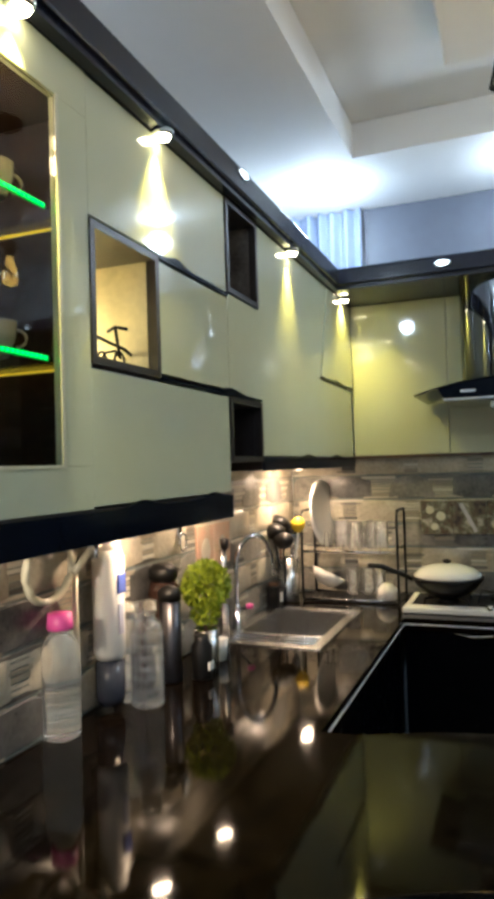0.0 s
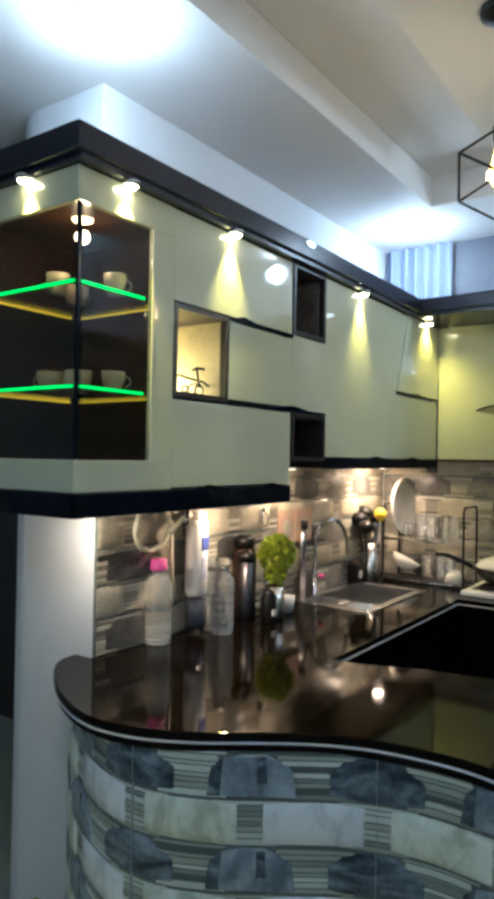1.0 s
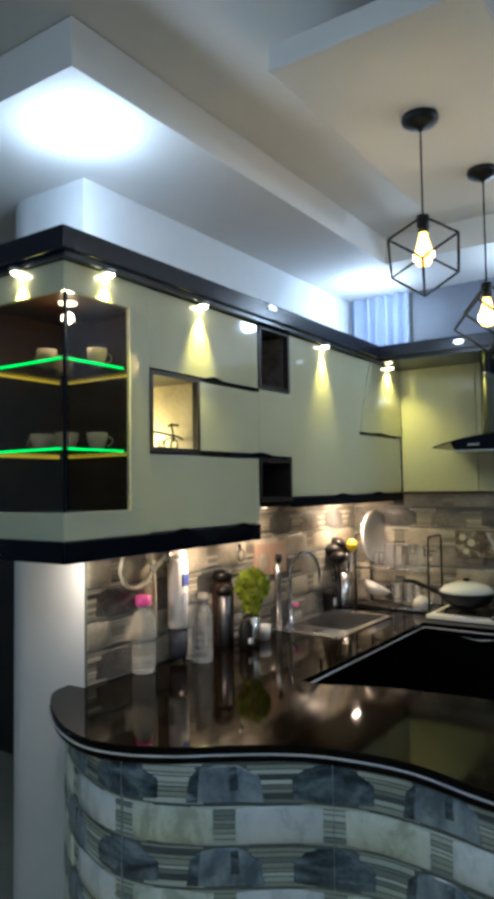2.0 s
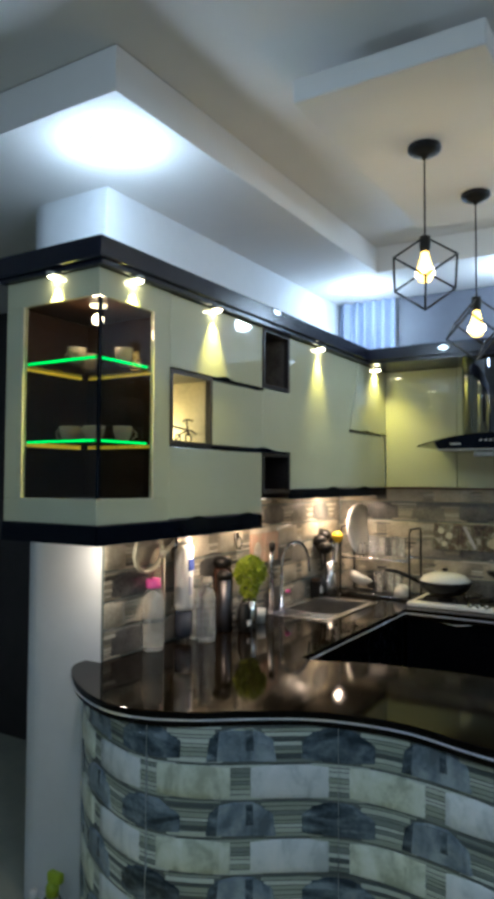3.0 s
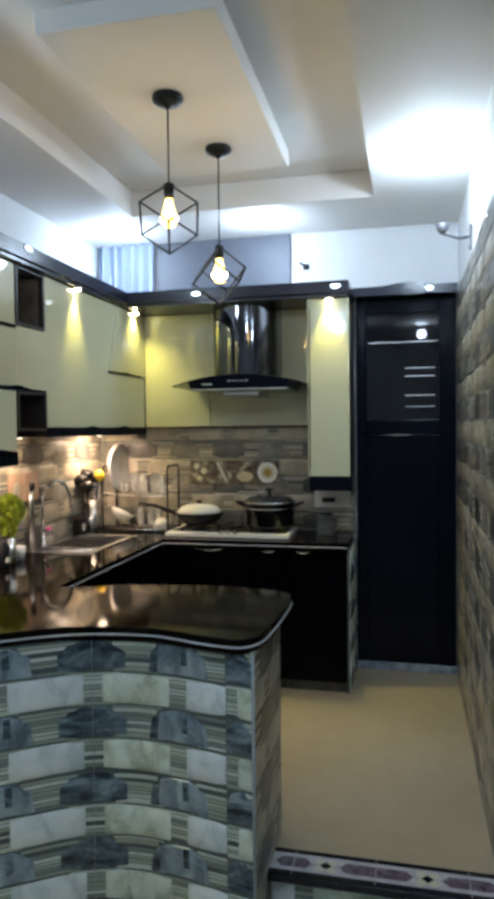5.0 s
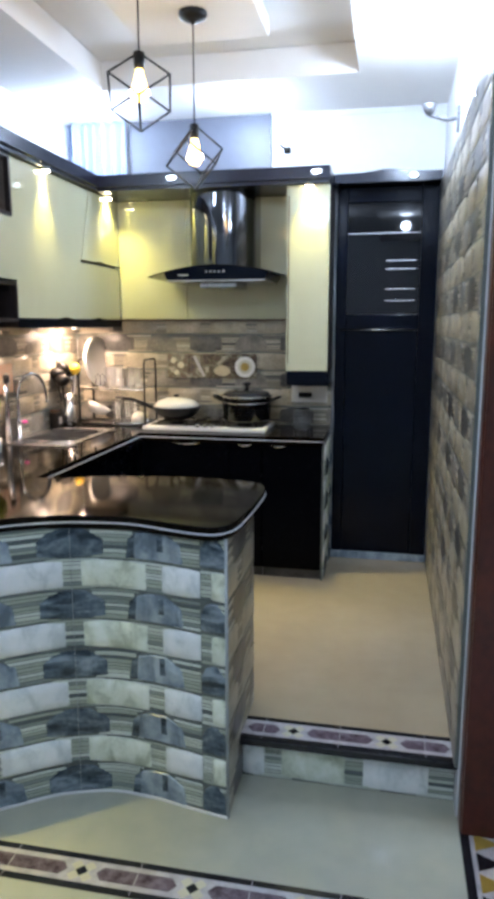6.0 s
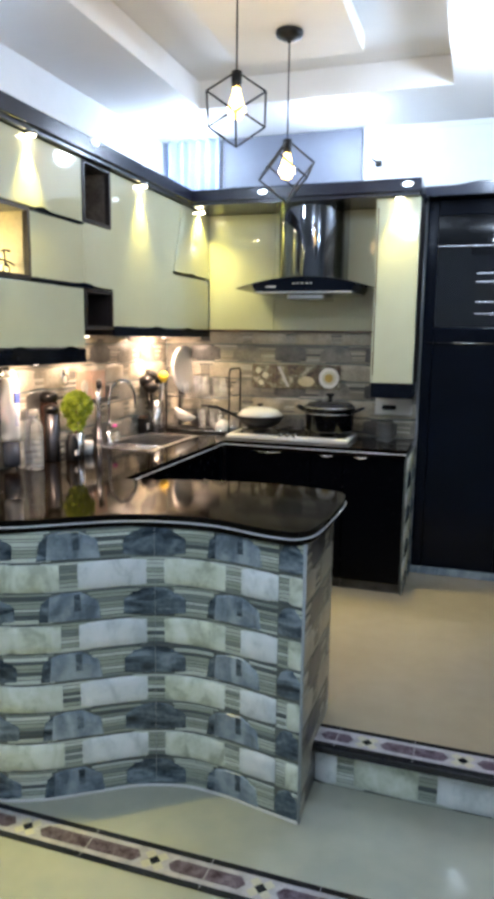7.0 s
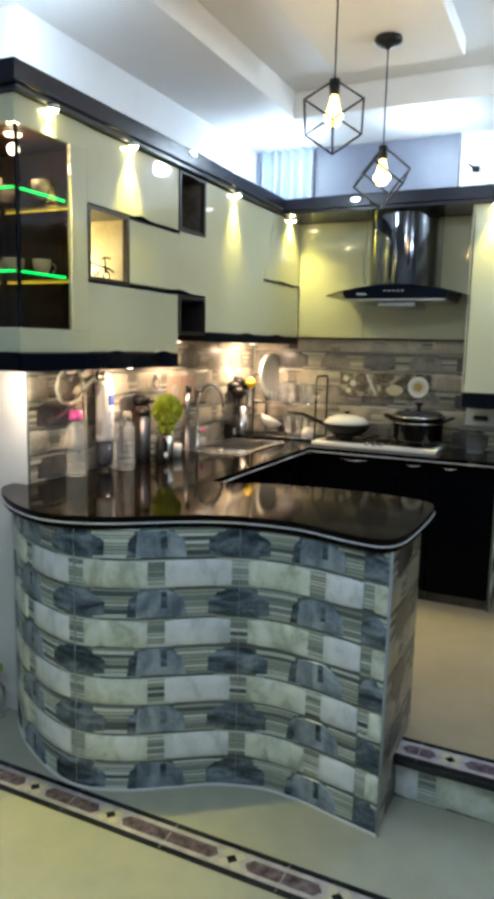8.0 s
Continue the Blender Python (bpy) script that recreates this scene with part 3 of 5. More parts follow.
for x0 in (0.31, 0.462, 0.614, 0.766):
    dt = thing("decor_tile", "glossy kitchen tile with a printed still life", "tile", "decor tiles behind the hob")
    part("tile", box_bm(x0, x0 + 0.15, 0.018, 0.031, 1.175, 1.335, 0.002), DECOR, dt)
    cx = x0 + 0.075
    if x0 > 0.7:
        for r, d, m in ((0.068, 0.0, CERAMIC), (0.045, 0.0015, LID), (0.028, 0.003, GOLD)):
            part("motif", face_panel_bm([(cx + r * math.cos(k * math.pi / 10), 1.252 + r * math.sin(k * math.pi / 10)) for k in range(20)], 0.0155 - d, 0.0178, "y", 0), m, dt)
    elif x0 > 0.6:
        part("motif", face_panel_bm([(cx + 0.055 * math.cos(k * math.pi / 8), 1.225 + 0.035 * math.sin(k * math.pi / 8)) for k in range(16)], 0.0155, 0.0178, "y", 0), BEIGE, dt)
    elif x0 > 0.4:
        part("motif", face_panel_bm([(cx - 0.05, 1.32), (cx - 0.03, 1.325), (cx + 0.035, 1.19), (cx + 0.02, 1.185)], 0.0155, 0.0178, "y", 0), MARBLE, dt)
    else:
        for dx, dz, r in ((-0.03, 0.04, 0.02), (0.02, 0.01, 0.022), (-0.01, -0.04, 0.018)):
            part("motif", face_panel_bm([(cx + dx + r * math.cos(k * math.pi / 5), 1.252 + dz + r * math.sin(k * math.pi / 5)) for k in range(10)], 0.0155, 0.0178, "y", 0), LID, dt)

FRUIT = mat("printed_fruit_tile", (0.52, 0.30, 0.22), 0.25, noise_scale=24, color2=(0.40, 0.34, 0.24))
for y0 in (-1.15, -0.995):
    dt = thing("decor_tile", "glossy wall tile with a faded pink fruit print", "tile", "decor tiles behind the sink")
    part("tile", box_bm(LEFT + 0.014, LEFT + 0.022, y0, y0 + 0.15, 1.15, 1.31, 0.002), FRUIT, dt)
    part("motif", face_panel_bm([(y0 + 0.075 + 0.04 * math.cos(k * math.pi / 6), 1.22 + 0.045 * math.sin(k * math.pi / 6)) for k in range(12)], LEFT + 0.021, LEFT + 0.0235, "x", 0), SPLASHPALE, dt)

# ---- floor borders ----


def border(name, x0, x1, y0, y1, z, nodes):
    b = thing(name, "marble inlay border with purple panels between black lines", "floor border", "", "structure")
    part("strip", box_bm(x0, x1, y0, y1, z, z + 0.003), MARBLE, b)
    w, yc = y1 - y0, (y0 + y1) / 2
    for y in (y0 + 0.007, y1 - 0.007):
        part("line", box_bm(x0, x1, y - 0.011, y + 0.011, z + 0.0005, z + 0.0045), INK, b)
    for x in nodes:
        q = 0.021
        for dx, dy, m in ((0, 0, INK), (q, q, LID), (-q, q, LID), (q, -q, LID), (-q, -q, LID)):
            c, d = x + dx, yc + dy
            part("diamond", prism_bm([(c + q, d), (c, d + q), (c - q, d), (c, d - q)], z + 0.001, z + (0.0045 if m is INK else 0.004)), m, b)
    ends = [x0 - 0.03] + list(nodes) + [x1 + 0.03]
    for a, c in zip(ends, ends[1:]):
        a, c = a + 0.05, c - 0.05
        if c - a > 0.03:
            e = w * 0.20
            part("panel", prism_bm([(a, yc), (a + 0.02, yc - e), (c - 0.02, yc - e), (c, yc), (c - 0.02, yc + e), (a + 0.02, yc + e)], z + 0.001, z + 0.0045), PURPLE, b)
            part("joint", box_bm((a + c) / 2 - 0.0012, (a + c) / 2 + 0.0012, y0, y1, z + 0.001, z + 0.005), MARBLE, b)
    return b


border("floor_border", -0.75, 1.745, -2.732, -2.602, STEP, (-0.675, -0.325, 0.027, 0.376, 0.862, 1.226, 1.581))
border("step_border", 1.262, RIGHT, -2.134, -1.998, 0.0, (1.457, 1.804))
b = thing("floor_border", "marble inlay border with purple panels between black lines", "floor border", "", "structure")
part("line", box_bm(1.747, 1.764, -2.735, -2.600, STEP + 0.0005, STEP + 0.0045), INK, b)
part("strip", box_bm(1.615, 1.745, -4.4, -2.732, STEP, STEP + 0.003), MARBLE, b)
for x in (1.622, 1.738):
    part("line", box_bm(x - 0.008, x + 0.008, -4.4, -2.722, STEP + 0.0005, STEP + 0.0045), INK, b)
part("panel", box_bm(1.655, 1.705, -4.3, -2.79, STEP + 0.001, STEP + 0.0045), PURPLE, b)
inlay = thing("floor_inlay", "slanting marble inlay edged in black beside the border", "floor border", "", "structure")
part("line", prism_bm([(1.30, -2.752), (1.35, -2.752), (1.64, -3.10), (1.59, -3.10)], STEP + 0.0005, STEP + 0.0045), INK, inlay)
part("line", box_bm(1.352, 1.612, -2.768, -2.752, STEP + 0.0005, STEP + 0.0042), INK, inlay)
part("field", prism_bm([(1.365, -2.77), (1.612, -2.77), (1.612, -3.06)], STEP + 0.0005, STEP + 0.004), MARBLE, inlay)
solid("step_nosing", box_bm(1.262, RIGHT, -2.146, -2.136, -0.026, 0.002, 0.003), INK, "dark nosing along the step edge", "trim", "structure")
mosaic = thing("threshold_floor", "patterned floor of black, white and ochre triangles", "floor", "", "structure")
part("strip", box_bm(2.06, 2.9, -4.2, -2.21, STEP, STEP + 0.003), MARBLE, mosaic)
part("line", box_bm(2.055, 2.085, -4.2, -2.21, STEP + 0.001, STEP + 0.005), INK, mosaic)
for k in range(10):
    for j in range(4):
        x, y = 2.10 + 0.09 * j, -2.25 - 0.09 * k
        part("tile", prism_bm([(x, y), (x + 0.08, y - 0.04), (x, y - 0.08)], STEP + 0.001, STEP + 0.0045), INK if (k + j) % 2 else GOLD, mosaic)

jamb = thing("doorway", "mahogany door frame at the end of the tiled wall", "door frame", "", "structure")
part("jamb", box_bm(2.055, 2.26, -2.245, -2.178, STEP, 2.05, 0.006), MAHOGANY, jamb)
part("stop", box_bm(2.06, 2.20, -2.262, -2.245, STEP, 2.05, 0.004), MAHOGANY, jamb)
solid("baseboard", box_bm(-0.66, -0.42, -2.272, -2.261, STEP, STEP + 0.09, 0.003), WHITE, "pale skirting at the foot of the pier", "baseboard", "structure")

# ---- upper cabinets, left run ----


def wave(y0, y1, z, thick, bump_at, bump, low=None, second=None):
    """A thin leaf-like black grip line, wavy on one side."""
    n = 48
    tops = [(bump_at, 0.12)] if second is None else [(bump_at, 0.05), (second, 0.05)]
    up = [(y0 + (y1 - y0) * i / n, z + thick + sum(bump * math.exp(-((i / n - c) / w) ** 2) for c, w in tops)) for i in range(n + 1)]
    down = [(y1, z - thick if low is None else low), (y0, z - thick if low is None else low)]
    return face_panel_bm(up + down, -0.002, 0.006, "x", 0)


def drawer_unit(label, y0, y1, z0, z1, face=0.0, group="upper cabinet drawers"):
    u = thing("upper_cabinet", label, "cabinet", group)
    part("body", box_bm(LEFT + 0.002, face - 0.022, y0 + 0.001, y1 - 0.001, z0 + 0.001, z1 - 0.001), DARKWOOD, u)
    part("front", box_bm(face - 0.020, face, y0 + 0.0006, y1 - 0.002, z0 + 0.002, z1 - 0.002, 0.0015), CREAM, u)
    return u


def niche(label, y0, y1, z0, z1, lining, t=0.016):
    u = thing("open_niche", label, "shelf", "open niches")
    part("back", box_bm(LEFT + 0.002, LEFT + 0.012, y0, y1, z0, z1), lining, u)
    for a, b in ((y0, y0 + t), (y1 - t, y1)):
        part("side", box_bm(LEFT + 0.014, 0.004, a, b, z0, z1), DARKWOOD, u)
        part("side_lining", box_bm(LEFT + 0.016, -0.02, a + t * 0.9 if a == y0 else a - 0.002, a + t + 0.002 if a == y0 else a + t * 0.1, z0 + t, z1 - t), lining, u)
    for a, b in ((z0, z0 + t), (z1 - t, z1)):
        part("board", box_bm(LEFT + 0.014, 0.0035, y0 + t, y1 - t, a, b), DARKWOOD, u)
    part("floor_lining", box_bm(LEFT + 0.016, -0.02, y0 + t, y1 - t, z0 + t - 0.001, z0 + t + 0.002), lining, u)
    return u


d1 = drawer_unit("cream gloss top drawer with a wavy black lower edge", -2.28, -1.595, 2.025, 2.306)
part("grip", wave(-2.0, -1.595, 2.018, 0.004, 0.22, 0.014), BLACK, d1, "wavy black grip")
d2 = drawer_unit("cream gloss middle drawer beside the lit niche", -1.997, -1.5870, 1.745, 2.012, -0.0005)
part("grip", wave(-2.0, -1.335, 1.734, 0.004, 0.62, 0.014), BLACK, d2, "wavy black grip")
d3 = drawer_unit("cream gloss lower drawer over a black wavy base strip", -2.28, -1.595, 1.455, 1.728)
part("base_strip", wave(-2.66, -1.60, 1.416, 0.031, 0.53, 0.014, None, 0.88), BLACK, d3, "black base strip with a wavy top")
part("bottom", box_bm(LEFT + 0.002, -0.004, -2.655, -1.60, 1.386, 1.452), DARKWOOD, d3)
lit = niche("small niche with a dark frame and a warm lamp inside", -2.28, -2.003, 1.735, 2.02, BEIGE)
niche("small dark-framed open niche under the cornice", -1.59, -1.335, 2.03, 2.306, mat("grey_brown_wood_lining", (0.20, 0.175, 0.15), 0.4, noise_scale=14, color2=(0.07, 0.06, 0.052)))
niche("small dark open niche at the cabinet's lower edge", -1.59, -1.328, 1.54, 1.728, DARKWOOD)
puck = thing("puck_lamp", "small lit lamp on the floor of the niche", "lamp")
part("housing", lathe_bm([(0.0, 0), (0.022, 0), (0.022, 0.012), (0.016, 0.016)], 16, (-0.19, -2.13, 1.753)), STEEL, puck)
part("lens", lathe_bm([(0.0, 0.0), (0.014, 0.0), (0.010, 0.008), (0.0, 0.01)], 16, (-0.19, -2.13, 1.770)), WARMLED, puck)
orn = thing("tricycle_ornament", "small black metal tricycle ornament in the niche", "ornament")
for y, z, r in ((-2.235, 1.785, 0.022), (-2.15, 1.775, 0.016), (-2.08, 1.78, 0.020)):
    part("wheel", tube_bm([(-0.06, y + r * math.cos(a * math.pi / 8), z - 0.01 + r * math.sin(a * math.pi / 8)) for a in range(16)], 0.003, 6, True), METALBLACK, orn)
part("seat", box_bm(-0.075, -0.045, -2.255, -2.215, 1.832, 1.858, 0.006), METALBLACK, orn)
part("seat_post", tube_bm([(-0.06, -2.235, 1.80), (-0.06, -2.236, 1.834)], 0.006, 8), METALBLACK, orn)
part("handlebar", tube_bm([(-0.085, -2.085, 1.838), (-0.06, -2.095, 1.844), (-0.035, -2.085, 1.838)], 0.004, 8), METALBLACK, orn)
part("fork", tube_bm([(-0.06, -2.08, 1.78), (-0.06, -2.095, 1.844)], 0.004, 8), METALBLACK, orn)
part("frame", tube_bm([(-0.06, -2.235, 1.80), (-0.06, -2.18, 1.812), (-0.06, -2.12, 1.805), (-0.06, -2.06, 1.80), (-0.06, -2.03, 1.79)], 0.004, 6), METALBLACK, orn)
part("basket", tube_bm([(-0.09, -2.12, 1.76), (-0.09, -2.09, 1.79), (-0.09, -2.05, 1.80), (-0.09, -2.025, 1.785)], 0.003, 6), METALBLACK, orn)

big = thing("wall_cabinet", "large cream gloss wall cabinet with a slanting edge", "cabinet", "upper cabinet doors")
part("body", join(box_bm(LEFT + 0.002, -0.022, -1.332, -0.02, 1.558, 2.304), box_bm(LEFT + 0.002, -0.022, -1.588, -1.334, 1.732, 2.026)), DARKWOOD, big)
part("door", face_panel_bm([(-1.588, 1.735), (-1.328, 1.735), (-1.328, 1.558), (-0.702, 1.558), (-0.592, 1.888), (-0.452, 2.304), (-1.332, 2.304), (-1.332, 2.027), (-1.588, 2.027)], -0.02, 0.0), CREAM, big)
part("base_strip", wave(-1.328, 0.0, 1.532, 0.022, 0.38, 0.012, None, 0.72), BLACK, big, "black base strip with a wavy top")
part("bottom", box_bm(LEFT + 0.002, -0.004, -1.326, -0.004, 1.512, 1.555), DARKWOOD, big)
corner = thing("corner_cabinet", "cream gloss corner cabinet doors with a slanting edge", "cabinet", "upper cabinet doors")
part("upper_door", face_panel_bm([(-0.446, 2.304), (0.001, 2.304), (0.001, 1.896), (-0.584, 1.896)], -0.02, 0.003), CREAM, corner)
part("lower_door", face_panel_bm([(-0.594, 1.882), (0.001, 1.882), (0.001, 1.558), (-0.697, 1.558)], -0.02, -0.003), CREAM, corner)
part("grip", wave(-0.588, -0.004, 1.893, 0.004, 0.45, 0.008), BLACK, corner, "wavy black grip")

# glazed corner display
LINING = mat("dark_brown_lining", (0.040, 0.019, 0.010), 0.4, spec=0.08, noise_scale=7, amount=0.5)
show = thing("display_cabinet", "cream corner display cabinet with lit glass shelves", "display cabinet")
part("bottom_rail", join(box_bm(-0.02, 0.0, -2.64, -2.2802, 1.453, 1.536, 0.0004), box_bm(-0.45, 0.0, -2.66, -2.64, 1.453, 1.536, 0.0004)), CREAM, show)
part("top_rail", join(box_bm(-0.02, 0.0, -2.64, -2.2802, 2.215, 2.306, 0.0004), box_bm(-0.45, 0.0, -2.66, -2.64, 2.215, 2.306, 0.0004)), CREAM, show)
part("stile", box_bm(-0.02, 0.0, -2.372, -2.2802, 1.5365, 2.2145, 0.0004), CREAM, show)
part("stile", box_bm(-0.45, -0.362, -2.66, -2.64, 1.5365, 2.2145, 0.0004), CREAM, show)
part("side_panel", box_bm(-0.45, -0.43, -2.639, -2.265, 1.453, 2.306), CREAM, show)
part("front_strip", box_bm(-0.45, 0.0, -2.668, -2.658, 1.386, 1.45), BLACK, show, "black base strip")
part("back_panel", box_bm(-0.428, -0.021, -2.283, -2.268, 1.46, 2.30), LINING, show, "dark brown lining")
part("inner_side", box_bm(-0.428, -0.42, -2.638, -2.285, 1.46, 2.30), LINING, show)
part("inner_floor", box_bm(-0.419, -0.022, -2.637, -2.285, 1.50, 1.53), LINING, show)
part("inner_top", box_bm(-0.419, -0.022, -2.637, -2.285, 2.225, 2.25), LINING, show)
part("gilt_bead", join(box_bm(-0.001, 0.003, -2.379, -2.371, 1.532, 2.216), box_bm(-0.001, 0.003, -2.66, -2.379, 1.532, 1.538), box_bm(-0.368, -0.361, -2.663, -2.659, 1.532, 2.216), box_bm(-0.361, 0.003, -2.663, -2.659, 1.532, 1.538)), LID, show)
for z in (2.012, 1.733):
    sh = part("glass_shelf", box_bm(-0.415, -0.030, -2.634, -2.29, z - 0.004, z + 0.004), PANE, show)
    part("led_edge", join(box_bm(-0.0295, -0.026, -2.636, -2.38, z - 0.005, z + 0.005), box_bm(-0.36, -0.0295, -2.638, -2.6345, z - 0.005, z + 0.005)), GREENLED, sh, "green lit edge")
    dots = [box_bm(-0.0255, -0.0235, -2.63 + 0.0125 * k, -2.625 + 0.0125 * k, z - 0.0025, z + 0.0025) for k in range(20)]
    dots += [box_bm(-0.355 + 0.0125 * k, -0.35 + 0.0125 * k, -2.6405, -2.6385, z - 0.0025, z + 0.0025) for k in range(26)]
    part("led_dots", join(*dots), GREENDOT, sh, "row of bright green light points")
    part("rear_light", join(box_bm(-0.40, -0.06, -2.295, -2.291, z - 0.010, z - 0.005), box_bm(-0.417, -0.413, -2.60, -2.32, z - 0.012, z - 0.004)), YELLOWLED, sh, "yellow light strip")
for bm_ in (box_bm(-0.008, -0.004, -2.638, -2.374, 1.538, 2.213), box_bm(-0.361, -0.012, -2.652, -2.648, 1.538, 2.213)):
    part("pane", bm_, DISPLAY, show)
part("joint", box_bm(-0.011, -0.002, -2.654, -2.645, 1.538, 2.213), BLACK, show)
part("lamp_face", lathe_bm([(0.0, 0), (0.026, 0), (0.030, 0.006), (0.0, 0.008)], 20, (-0.13, -2.53, 2.215)), glow("display_lamp_face", (1.0, 0.80, 0.45), 5), show)


GLAZE = mat("beige_glazed_ceramic", (0.42, 0.35, 0.26), 0.15, noise_scale=10, amount=0.1)


def cup(x, y, z, r=0.035, h=0.055, m=None, turn=0.0, group="cups in the display cabinet"):
    c = thing("cup", "small beige glazed cup on a glass shelf", "cup", group, at=(x, y, z))
    part("bowl", lathe_bm([(0.0, 0), (r * 0.55, 0), (r * 0.62, 0.004), (r * 0.9, h * 0.5), (r, h), (r * 0.93, h), (r * 0.82, h * 0.5), (r * 0.4, 0.008), (0, 0.007)], 20), m or GLAZE, c)
    part("handle", tube_bm([(r * 0.9 + 0.018 * math.sin(a * math.pi / 6), 0, h * 0.5 + 0.016 * math.cos(a * math.pi / 6)) for a in range(7)], 0.003, 6), m or GLAZE, c)
    c.matrix_world = pose(x, y, z, 0, 0, turn)
    return c


for x, y, z, r, turn in ((-0.27, -2.52, 1.737, 0.04, 200), (-0.17, -2.50, 1.737, 0.04, 120), (-0.09, -2.44, 1.737, 0.036, 40), (-0.30, -2.42, 1.737, 0.036, 150), (-0.22, -2.54, 2.016, 0.035, 190), (-0.08, -2.45, 2.016, 0.035, 60), (-0.28, -2.42, 2.016, 0.04, 90)):
    cup(x, y, z, r, 0.058, turn=turn)

# ---- cornice ----
cor = thing("cornice", "black gloss cornice board running over the wall cabinets", "cornice", "", "structure")
part("board", prism_bm([(LEFT + 0.002, 0.046), (LEFT + 0.002, -2.262), (-0.50, -2.262), (-0.50, -2.70), (0.042, -2.70), (0.042, -0.385), (1.41, -0.385), (1.41, 0.046)], 2.325, 2.398, 0.006), CORNICE, cor)
part("soffit_board", prism_bm([(LEFT + 0.01, 0.04), (LEFT + 0.01, -2.265), (-0.47, -2.265), (-0.47, -2.68), (0.03, -2.68), (0.03, -0.365), (1.40, -0.365), (1.40, 0.04)], 2.308, 2.325), CORNICE, cor)
door_cor = solid("door_cornice", face_panel_bm([(1.412 + 0.618 * i / 24, 2.398 + 0.018 * math.exp(-((i / 24 - 0.5) / 0.16) ** 2)) for i in range(25)] + [(2.03, 2.345), (1.412, 2.345)], -0.12, 0.046, "y", 0), CORNICE, "black gloss cornice board over the larder door", "cornice", "structure")
for x, y in CORNICE_SPOTS:
    sp = thing("cornice_spot", "small warm spotlight under the cornice", "spotlight", "cornice spotlights", at=(x, y, 2.308))
    part("ring", lathe_bm([(0.0, 0), (0.026, 0), (0.026, -0.006), (0.020, -0.012), (0.0, -0.012)], 18), CHROME, sp)
    part("lens", lathe_bm([(0.0, -0.0125), (0.019, -0.0125), (0.015, -0.018), (0.0, -0.018)], 14), WARMLED, sp)


def cornice_led(m, group="cornice downlights"):
    sp = thing("cornice_led", "small round white light set in the cornice edge", "light", group)
    part("rim", lathe_bm([(0.0, 0), (0.030, 0), (0.030, 0.003), (0.0, 0.003)], 20), STEEL, sp)
    part("diffuser", lathe_bm([(0.0, 0.003), (0.021, 0.003), (0.017, 0.006), (0.0, 0.006)], 20), CORNICELED, sp)
    sp.matrix_world = m
    return sp


cornice_led(pose(0.042, -1.54, 2.380, 0, 90, 0) @ Matrix.Diagonal((0.5, 1.5, 1, 1)))
for x in (0.49, 1.335):
    cornice_led(pose(x, -0.385, 2.364, 90, 0, 0) @ Matrix.Diagonal((1.25, 0.6, 1, 1)))
cornice_led(pose(1.87, -0.12, 2.375, 90, 0, 0) @ Matrix.Diagonal((1.1, 0.6, 1, 1)))
# The fixture at the last entry is added for the fill light, out of view.
for x, y in DOWNLIGHTS:
    zc = SOFFIT if (x > 1.58 or y > -2.77) else HIGH
    dl = thing("ceiling_downlight", "round white surface light on the ceiling", "ceiling light", "ceiling downlights", at=(x, y, zc))
    part("rim", lathe_bm([(0.0, 0), (0.085, 0), (0.083, -0.004), (0.07, -0.006), (0.0, -0.006)], 28), WHITE, dl)
    part("diffuser", lathe_bm([(0.0, -0.0065), (0.078, -0.0065), (0.066, -0.018), (0.0, -0.024)], 28), LEDWHITE, dl)
for x, y, z, power in UNDER:
    ul = thing("under_cabinet_light", "warm lamp fixed under the wall cabinet", "lamp", "under-cabinet lamps")
    part("housing", box_bm(x - 0.03, x + 0.03, y - 0.05, y + 0.05, z + 0.018, z + 0.026, 0.003), WHITE, ul)
    part("lens", lathe_bm([(0.0, 0.018), (0.016, 0.018), (0.013, 0.014), (0.0, 0.013)], 18, (x, y, z)), UNDERLED, ul)

# ---- back run ----
bp = thing("hood_panel", "cream gloss wall panel behind the cooker hood", "panel")
part("board", box_bm(0.003, 0.46, 0.002, 0.024, 1.56, 2.307, 0.003), CREAM, bp)
part("board", box_bm(0.463, 1.112, 0.002, 0.024, 1.56, 2.307, 0.003), CREAM, bp)
part("edge_strip", box_bm(0.003, 1.112, 0.001, 0.022, 1.548, 1.559), BROWN, bp)
tall = thing("tall_wall_cabinet", "narrow cream gloss wall cabinet with a black foot strip", "cabinet")
part("body", box_bm(1.172, 1.408, -0.308, 0.024, 1.252, 2.306), DARKWOOD, tall)
part("door", box_bm(1.172, 1.408, -0.33, -0.31, 1.252, 2.306, 0.004), CREAM, tall)
part("side", box_bm(1.160, 1.171, -0.33, 0.022, 1.252, 2.306, 0.002), CREAM, tall)
part("foot_strip", box_bm(1.165, 1.408, -0.325, 0.022, 1.166, 1.250, 0.003), BLACK, tall, "black foot strip")
part("handle_groove", box_bm(1.170, 1.176, -0.333, -0.328, 1.3, 2.25), BROWN, tall)

hood = thing("cooker_hood", "black cooker hood with curved glass and a steel chimney", "cooker hood")
hx = 0.772


def hood_top(u):
    return 1.80 + 0.065 * (1 - abs(u) ** 2.0)


